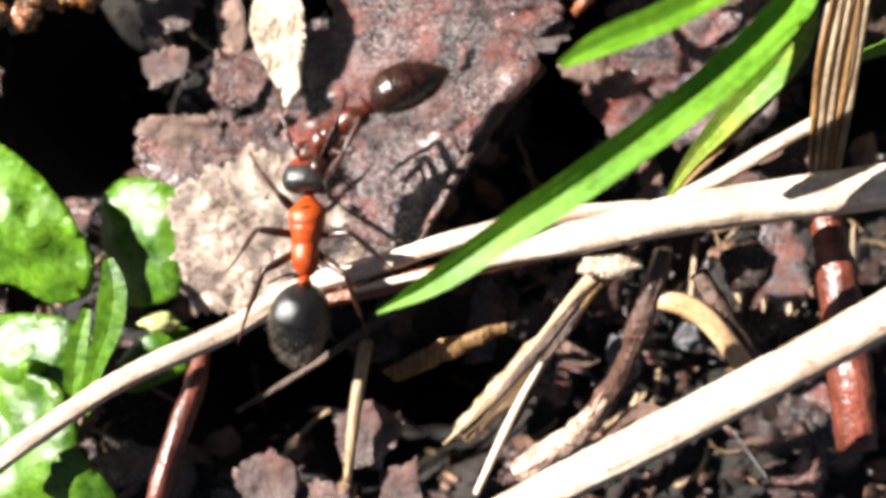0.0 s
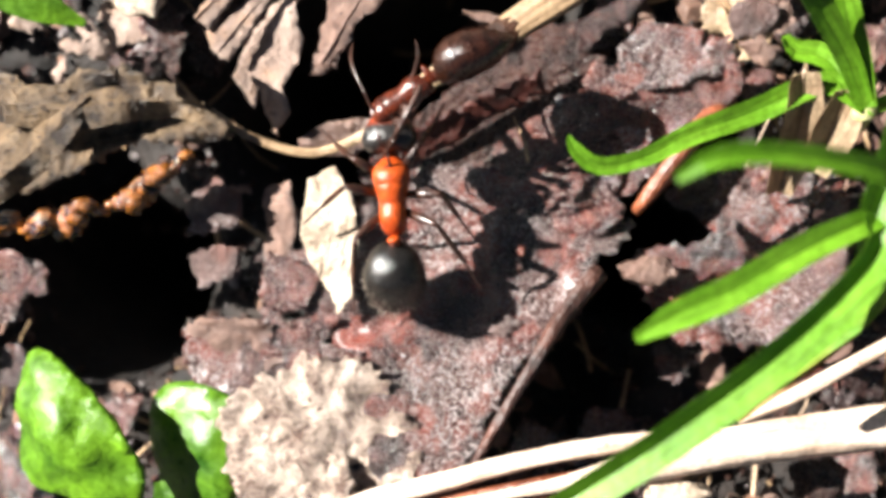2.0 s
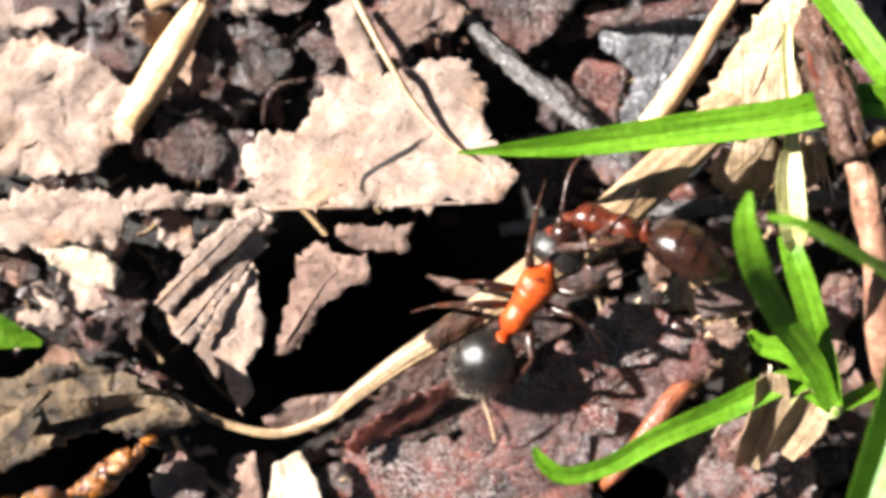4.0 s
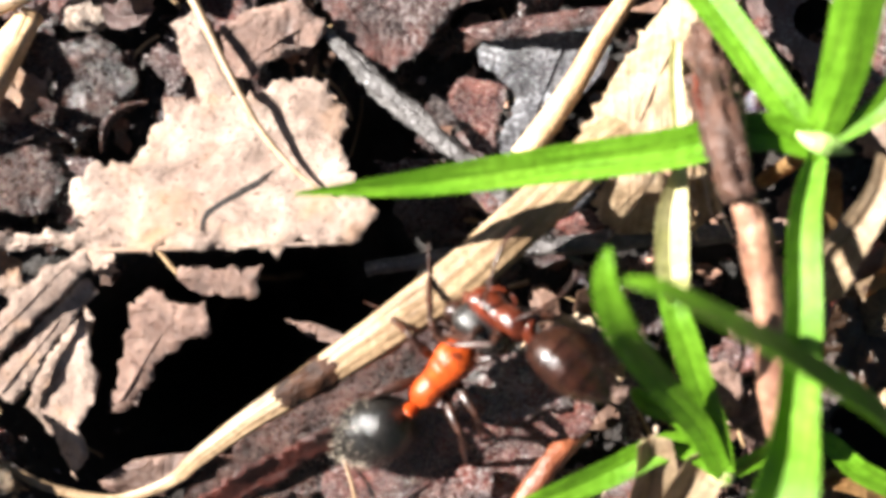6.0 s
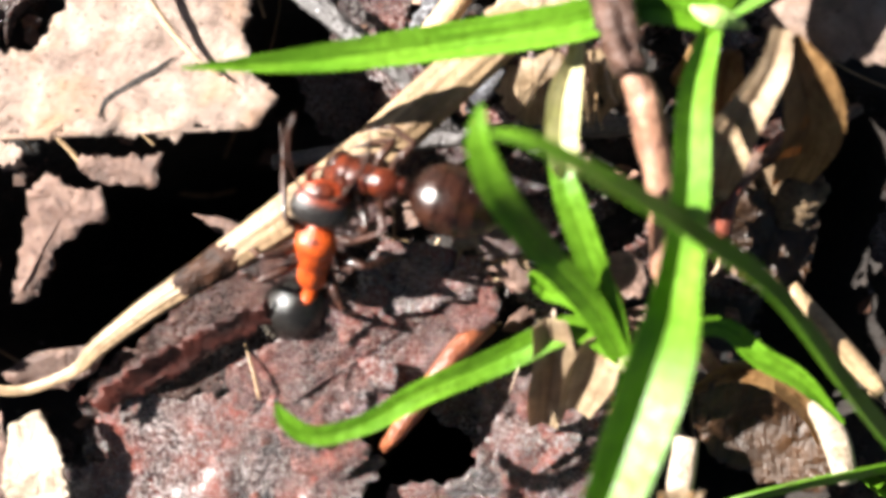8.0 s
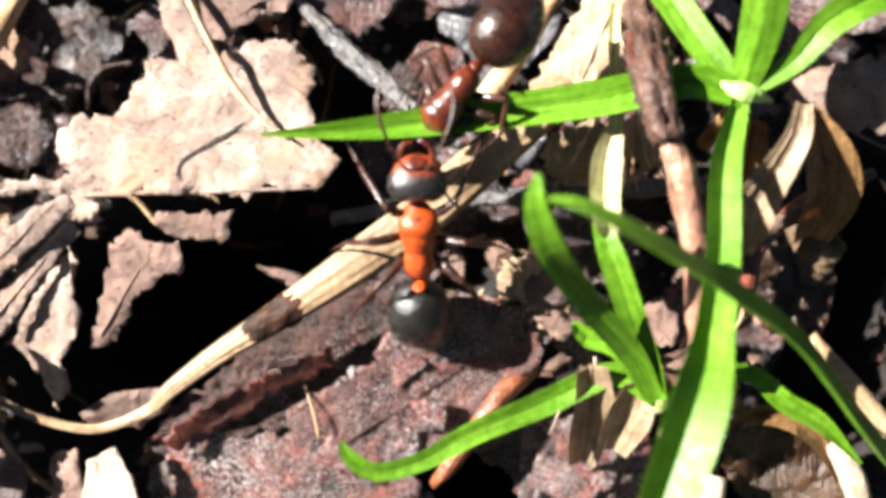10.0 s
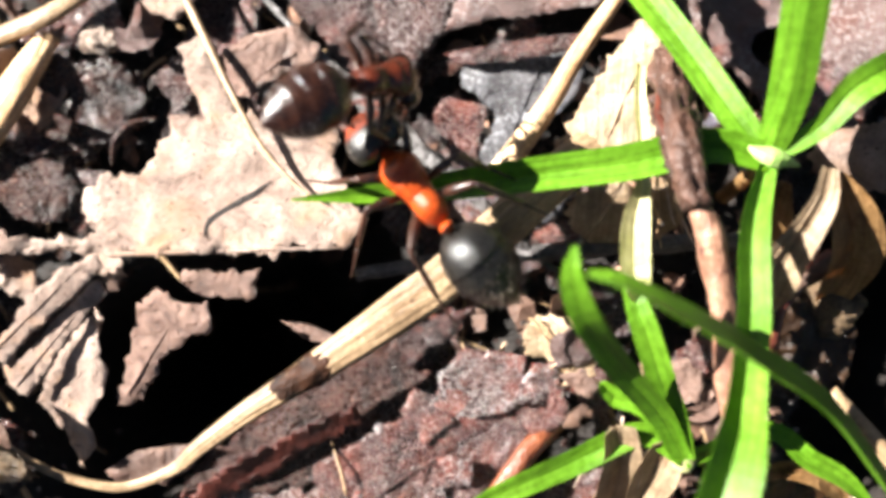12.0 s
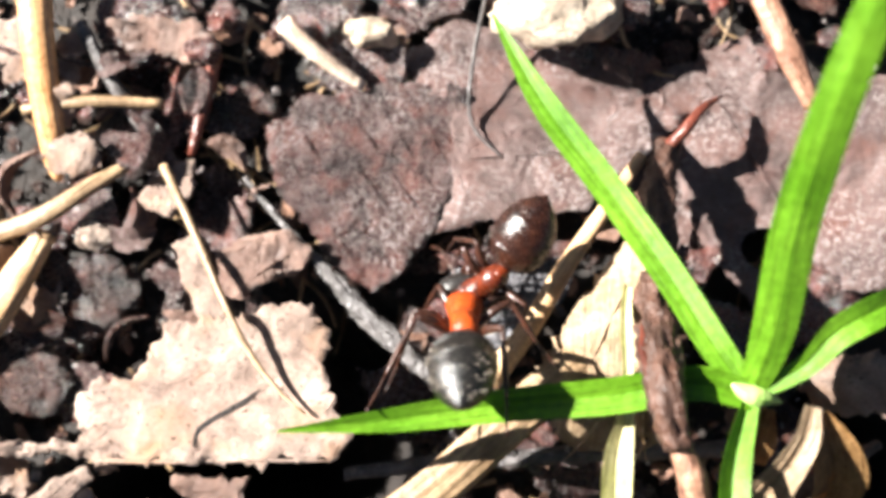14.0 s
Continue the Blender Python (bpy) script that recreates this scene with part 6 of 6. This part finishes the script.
def build_ant(label, gaster_mat, band_mat, thorax_mat, head_mat, shape, depth, head_turn):
    """depth: height of the gaster against its width. head_turn: degrees by which the head is bent down."""
    ant = tagged(new("ant"), label, "ant")

    def piece(name, v, f, mat, parent, at, lab=""):
        return mesh_object(name, v, f, mat, parent, lab, at=at)

    for name, rings in (
            ("propodeum", [(-1.42, -0.22, 0.1, 0.1), (-1.32, -0.16, 0.26, 0.3), (-1.08, -0.03, 0.37, 0.42), (-0.78, 0.04, 0.39, 0.45), (-0.5, 0.03, 0.38, 0.43), (-0.3, 0.03, 0.37, 0.41)]),
            ("mesonotum", [(-0.46, 0.02, 0.36, 0.4), (-0.3, 0.035, 0.385, 0.415), (-0.05, 0.08, 0.42, 0.44), (0.18, 0.11, 0.475, 0.47), (0.36, 0.1, 0.48, 0.45)]),
            ("pronotum", [(0.22, 0.1, 0.46, 0.43), (0.36, 0.12, 0.5, 0.475), (0.6, 0.13, 0.53, 0.48), (0.85, 0.07, 0.5, 0.42), (1.08, -0.04, 0.35, 0.28), (1.25, -0.08, 0.2, 0.17), (1.42, -0.08, 0.14, 0.13)])):
        v, f = loft([(y, z, rx * 1.2, rz * 1.08) for y, z, rx, rz in rings], 24)
        piece(name, v, f, thorax_mat, ant, (0, 0, 0))
    v, f = loft([(-1.85, -0.22, 0.08, 0.1), (-1.72, -0.08, 0.16, 0.26), (-1.58, 0.1, 0.26, 0.44), (-1.46, 0.0, 0.2, 0.28), (-1.34, -0.16, 0.1, 0.12)], 18)
    piece("petiole", v, f, thorax_mat, ant, (0, 0, 0))
    # head: its origin is the neck; broad behind, narrowing to the jaws
    v, f = loft([(1.34, -0.06, 0.16, 0.1), (1.38, -0.02, 0.44, 0.27), (1.48, 0.01, 0.62, 0.4), (1.68, 0.03, 0.73, 0.48), (1.9, 0.03, 0.75, 0.5), (2.15, 0.01, 0.7, 0.46), (2.4, -0.04, 0.59, 0.37), (2.6, -0.1, 0.45, 0.24), (2.74, -0.13, 0.3, 0.12), (2.78, -0.14, 0.1, 0.05)], 26)
    v = [(x * 1.24, y + (0.09 if y < 1.6 else 0.0) * max(0.0, 1 - (x / 0.35) ** 2), z * 1.18) for x, y, z in v]
    head = piece("head", v, f, head_mat, ant, (0, 1.3, 0))
    head.rotation_euler = (radians(-head_turn), 0, 0)
    neck = Vector((0, 1.3, 0))

    def on_head(pts):
        return [tuple(Vector(p) - neck) for p in pts]

    v, f = loft([(y - 1.3, z, rx, rz) for y, z, rx, rz in ((2.3, 0.32, 0.05, 0.03), (2.38, 0.3, 0.2, 0.06), (2.56, 0.16, 0.32, 0.1), (2.72, 0.0, 0.28, 0.08), (2.8, -0.06, 0.1, 0.04))], 14)
    mesh_object("clypeus", v, f, "ant_dull", head, at=(0, 0, 0))
    for s in (-1, 1):
        v, f, uv = tube_data(on_head([(s * 0.36, 2.5, -0.12), (s * 0.5, 2.82, -0.14), (s * 0.36, 3.12, -0.17), (s * 0.06, 3.22, -0.18)]), [0.24, 0.24, 0.17, 0.05], seg=10, flat=0.5, step=0.1)
        mesh_object("mandible", v, f, "ant_dull", head, "dark red jaw", uvs=uv, at=(0, 0, 0))
        back = 1.0 if not head_turn else -0.6
        v, f, uv = tube_data(on_head([(s * 0.22, 2.4, 0.2), (s * 0.5, 2.85, 0.55), (s * 0.75, 3.05 + 0.4 * back, 0.75)]), [0.12, 0.09, 0.11], seg=8, step=0.12)
        mesh_object("antenna_base", v, f, "ant_leg", head, uvs=uv, at=(0, 0, 0))
        v, f, uv = tube_data(on_head([(s * 0.75, 3.05 + 0.4 * back, 0.75), (s * 1.0, 3.3 + 0.75 * back, 0.6), (s * 1.12, 3.3 + 1.3 * back, 0.35), (s * 1.05, 3.3 + 1.8 * back, 0.1)]), [0.08, 0.11, 0.12, 0.06], seg=8, step=0.1, rough=0.1)
        mesh_object("antenna", v, f, "ant_leg", head, uvs=uv, at=(0, 0, 0))
        e = Vector((s * 0.72, 1.92, 0.28)) - neck
        bm = bmesh.new()
        bmesh.ops.create_icosphere(bm, subdivisions=2, radius=0.15)
        ev, ef = [(q.co.x * 0.7 + e.x, q.co.y * 1.15 + e.y, q.co.z * 0.9 + e.z) for q in bm.verts], [tuple(q.index for q in p.verts) for p in bm.faces]
        bm.free()
        mesh_object("eye", ev, ef, "ant_eye", head, at=(0, 0, 0))
    # gaster: its origin is the waist; each back plate overlaps the next
    body = [(-1.72, -0.15, 0.1, 0.12), (-1.8, -0.08, 0.36, 0.36), (-1.95, 0.0, 0.66, 0.64), (-2.2, 0.05, 0.9, 0.85), (-2.55, 0.08, 1.06, 0.98), (-2.95, 0.07, 1.12, 1.02), (-3.35, 0.03, 1.08, 0.98), (-3.75, -0.02, 0.94, 0.85),
            (-4.1, -0.07, 0.7, 0.62), (-4.38, -0.11, 0.42, 0.36), (-4.55, -0.14, 0.2, 0.17), (-4.64, -0.15, 0.06, 0.06)]
    body = [(-1.72 + (y + 1.72) * 1.1, z, rx * 0.97, rz) for y, z, rx, rz in body]
    v, f = loft([(y, z, rx, rz * depth) for y, z, rx, rz in body][::-1], 32)
    gaster = piece("gaster", v, f, gaster_mat, ant, (0, -1.7, 0))
    ys, zs, rxs, rzs = (np.array([r[k] for r in body][::-1]) for k in range(4))
    for front, rear, lift in ((-2.15, -2.84, 1.035), (-2.78, -3.54, 1.024), (-3.48, -4.12, 1.024), (-4.08, -4.52, 1.03)):
        v, f = [], []
        along = np.linspace(front, rear, 7)
        for y in along:
            u = (y - front) / (rear - front)
            k = 0.992 + (lift - 0.992) * u
            for j in range(21):
                a = math.pi * (0.04 + 0.92 * j / 20)
                v.append((float(np.interp(y, ys, rxs)) * k * math.cos(a), y + 1.7, float(np.interp(y, ys, zs)) + float(np.interp(y, ys, rzs)) * depth * k * math.sin(a)))
        for j in range(21):
            a = math.pi * (0.04 + 0.92 * j / 20)
            v.append((float(np.interp(rear, ys, rxs)) * 0.98 * math.cos(a), rear + 1.69, float(np.interp(rear, ys, zs)) + float(np.interp(rear, ys, rzs)) * depth * 0.98 * math.sin(a)))
        for i in range(7):
            for j in range(20):
                f.append((i * 21 + j, i * 21 + j + 1, i * 21 + j + 22, i * 21 + j + 21))
        mesh_object("tergite", v, f, gaster_mat, gaster, at=(0, 0, 0))
    # short hairs on the gaster
    rng = random.Random(5)
    v, f = [], []
    for _ in range(150):
        y = rng.uniform(-4.8, -2.4)
        a = rng.uniform(0.1, math.pi - 0.1)
        p = Vector((float(np.interp(y, ys, rxs)) * math.cos(a), y + 1.7, float(np.interp(y, ys, rzs)) * depth * math.sin(a)))
        q = p + Vector((0.16 * math.cos(a), -0.16, 0.16 * math.sin(a)))
        b = len(v)
        w = 0.013
        v += [tuple(p + Vector((w, 0, 0))), tuple(p - Vector((w, 0, 0))), tuple(p + Vector((0, w, w))), tuple(q)]
        f += [(b, b + 1, b + 3), (b + 1, b + 2, b + 3), (b + 2, b, b + 3)]
    mesh_object("hairs", v, f, band_mat, gaster, at=(0, 0, 0))
    legs = []
    for s in (-1, 1):
        for which, (hip, knee, ankle, toe) in shape.items():
            h = Vector((s * hip[0], hip[1], hip[2]))
            kn, an, to = (Vector((s * q[0], q[1], q[2])) - h for q in (knee, ankle, toe))
            v, f, uv = tube_data([(0, 0, 0), tuple(kn * 0.18 + Vector((0, 0, -0.05))), tuple(kn * 0.55 + Vector((0, 0, 0.06))), tuple(kn)], [0.4, 0.27, 0.33, 0.18], seg=9, step=0.12)
            leg = mesh_object("leg", v, f, "ant_leg", ant, uvs=uv, at=(0, 0, 0))
            leg.location = h * MM
            v, f, uv = tube_data([tuple(kn), tuple(kn.lerp(an, 0.15)), tuple(kn.lerp(an, 0.6)), tuple(an)], [0.14, 0.18, 0.21, 0.14], seg=8, step=0.15)
            mesh_object("shin", v, f, "ant_leg", leg, uvs=uv, at=(0, 0, 0))
            v, f, uv = tube_data([tuple(an), tuple(an.lerp(to, 0.5) + Vector((0, 0, -0.05))), tuple(to)], [0.11, 0.09, 0.06], seg=6, step=0.2)
            mesh_object("foot", v, f, "ant_leg", leg, uvs=uv, at=(0, 0, 0))
            legs.append((leg, s, which, h))
    return ant, gaster, legs


carrier = build_ant("red wood ant with dark head and grey-black gaster, hauling another ant", "ant_gaster", "ant_hair", "ant_red", "ant_head", LEGS, 1.0, 0)
carried = build_ant("glossy brown wood ant, curled up, held in the jaws of another", "ant_brown", "ant_brown", "ant_dull", "ant_brown", TUCKED, 0.85, 100)
carried[0].scale = (0.94, 0.9, 0.92)

# seconds, x, y, z of the thorax, heading, sideways bend of the gaster, nose-up pitch, downward curl of the gaster
CARRIER = [
    (0.0, -4.72, 1.93, 3.21, -2, -7, -1, 30),
    (0.5, -5.08, 4.81, 2.86, 5, -17, -9, 7),
    (1.0, -4.53, 7.57, 2.78, 3, -9, -6, 8),
    (1.5, -4.19, 9.51, 2.65, 5, -13, -1, 17),
    (2.0, -3.82, 10.82, 2.69, 3, -6, 0, 40),
    (2.5, -2.91, 13.16, 2.72, -10, -8, 5, 42),
    (3.0, -0.01, 15.74, 2.76, -26, -12, -2, 36),
    (3.5, 1.22, 17.33, 2.89, -31, -1, 16, 31),
    (6.0, 3.65, 16.60, 1.97, -40, -17, 17, 10),
    (6.5, 3.59, 16.36, 1.97, -45, -23, 13, 17),
    (7.0, 2.63, 16.14, 2.15, -49, -17, 21, 24),
    (7.5, 3.39, 16.46, 1.94, -45, -4, 39, 12),
    (8.0, 2.89, 16.69, 1.81, -14, -19, 40, 20),
    (8.5, 3.45, 18.03, 2.24, -16, -24, 32, 24),
    (9.0, 5.07, 17.48, 2.43, -25, -4, 44, 24),
    (11.5, 3.13, 21.21, 5.22, 46, 2, -4, 23),
    (12.0, 3.36, 22.34, 4.93, 38, 6, -5, 20),
    (12.5, 3.46, 23.07, 4.12, 28, 1, -4, 44),
    (13.0, 4.15, 23.45, 3.74, 27, 0, -28, 14),
    (13.5, 5.30, 25.05, 3.52, 15, 0, -20, 12),
    (14.0, 5.45, 25.42, 1.96, -1, -3, -64, 3),
]
# seconds, x, y, z of the thorax, heading, bend of the gaster, pitch, roll
CARRIED = [
    (0.0, -3.77, 5.38, 3.31, 95, 6, -35, 70),
    (0.5, -4.59, 7.65, 2.53, 91, 4, -42, 70),
    (1.0, -4.20, 10.27, 2.66, 80, 8, -55, 70),
    (1.5, -3.41, 12.61, 2.78, 82, 6, -51, 70),
    (2.0, -3.58, 13.84, 2.87, 72, 6, -58, 70),
    (2.5, -2.13, 16.34, 3.13, 74, 1, -39, 70),
    (3.0, 1.35, 18.32, 2.46, 58, -2, -50, 70),
    (3.5, 3.48, 19.80, 3.99, 40, 2, -49, 70),
    (6.0, 5.24, 18.46, 2.56, 15, 12, -55, 40),
    (6.5, 5.67, 18.09, 2.42, 20, 8, -55, 33),
    (7.0, 5.44, 17.82, 2.76, 50, 10, -43, 26),
    (7.5, 5.60, 18.17, 3.30, 53, 8, -45, 20),
    (8.0, 4.45, 18.91, 2.92, 71, 0, -24, 13),
    (8.5, 4.80, 20.10, 3.12, 42, 10, -32, 6),
    (9.0, 6.96, 18.30, 3.84, 29, -5, -14, 0),
    (11.5, 2.03, 23.83, 5.85, -53, 4, -32, 0),
    (12.0, 2.62, 25.49, 5.65, -77, 15, -43, 0),
    (12.25, 2.5, 25.9, 5.2, -143, 15, -30, 0),
    (12.5, 2.59, 25.97, 4.43, -200, 10, -22, 0),
    (13.0, 3.47, 26.14, 2.68, -201, 5, -19, 0),
    (13.5, 5.25, 27.95, 2.80, -205, 5, -20, 0),
    (14.0, 6.02, 26.33, 0.8, -230, 20, -45, 0),
]


def swing_across():
    """Between 9 and 11.5 s the held ant swings round in front of its carrier's jaws."""
    a, b = ([r for r in CARRIER if r[0] == t][0] for t in (9.0, 11.5))
    h0 = [r for r in CARRIED if r[0] == 9.0][0][4]
    h1 = [r for r in CARRIED if r[0] == 11.5][0][4]
    turn = (h1 - h0) % 360
    bend = (b[4] - a[4] + 180) % 360 - 180
    for t in (9.5, 10.0, 10.5, 11.0):
        u = (t - 9.0) / 2.5
        e = u * u * (3 - 2 * u)
        x, y, z = (a[i] + (b[i] - a[i]) * e for i in (1, 2, 3))
        hc, hd = radians(a[4] + bend * e), radians(h0 + turn * u)
        CARRIER.append((t, x, y, z, math.degrees(hc), a[5] + (b[5] - a[5]) * e, a[6] + (b[6] - a[6]) * e, a[7] + (b[7] - a[7]) * e))
        jaw = (x - 3.0 * math.sin(hc), y + 3.0 * math.cos(hc))
        CARRIED.append((t, jaw[0] + 1.6 * math.sin(hd), jaw[1] - 1.6 * math.cos(hd), z + 1.0 * u, math.degrees(hd), 0.0, -14 - 18 * u, 0.0))
    CARRIER.sort()
    CARRIED.sort()


swing_across()


def motions():
    for (ant, gaster, legs), rows, stir in ((carrier, CARRIER, 16), (carried, CARRIED, 3)):
        hauls = stir > 10
        walk(ant, [(t, pose(x * MM, y * MM, z * MM, pitch, 0 if hauls else last, head)) for t, x, y, z, head, bend, pitch, last in rows])
        walk(gaster, [(t, pose(0, -1.7 * MM, 0, last if hauls else 14, 0, bend)) for t, x, y, z, head, bend, pitch, last in rows])
        for leg, s, which, hip in legs:
            phase = math.pi * ((which == "middle") ^ (s > 0))
            lean = {"front": 6, "middle": 0, "hind": -6}[which] * s * hauls
            keys = []
            for i in range(57):
                t = i * 0.25
                a = 2 * math.pi * 1.3 * t + phase
                keys.append((t, pose(*(hip * MM), 0, -s * max(0, math.cos(a)) * stir * 0.5, s * stir * math.sin(a) + lean)))
            walk(leg, keys)


for thing in scene.objects:
    several = {"straw": "straws in the litter", "twig": "twigs in the litter", "dead leaf": "dead leaves", "fibre": "fibres in the litter", "ant": "ants", "clod": "clods of earth", "stalk": "stalk pieces"}
    if thing.parent is None and thing.get("category") in several:
        thing["group"] = several[thing["category"]]

motions()
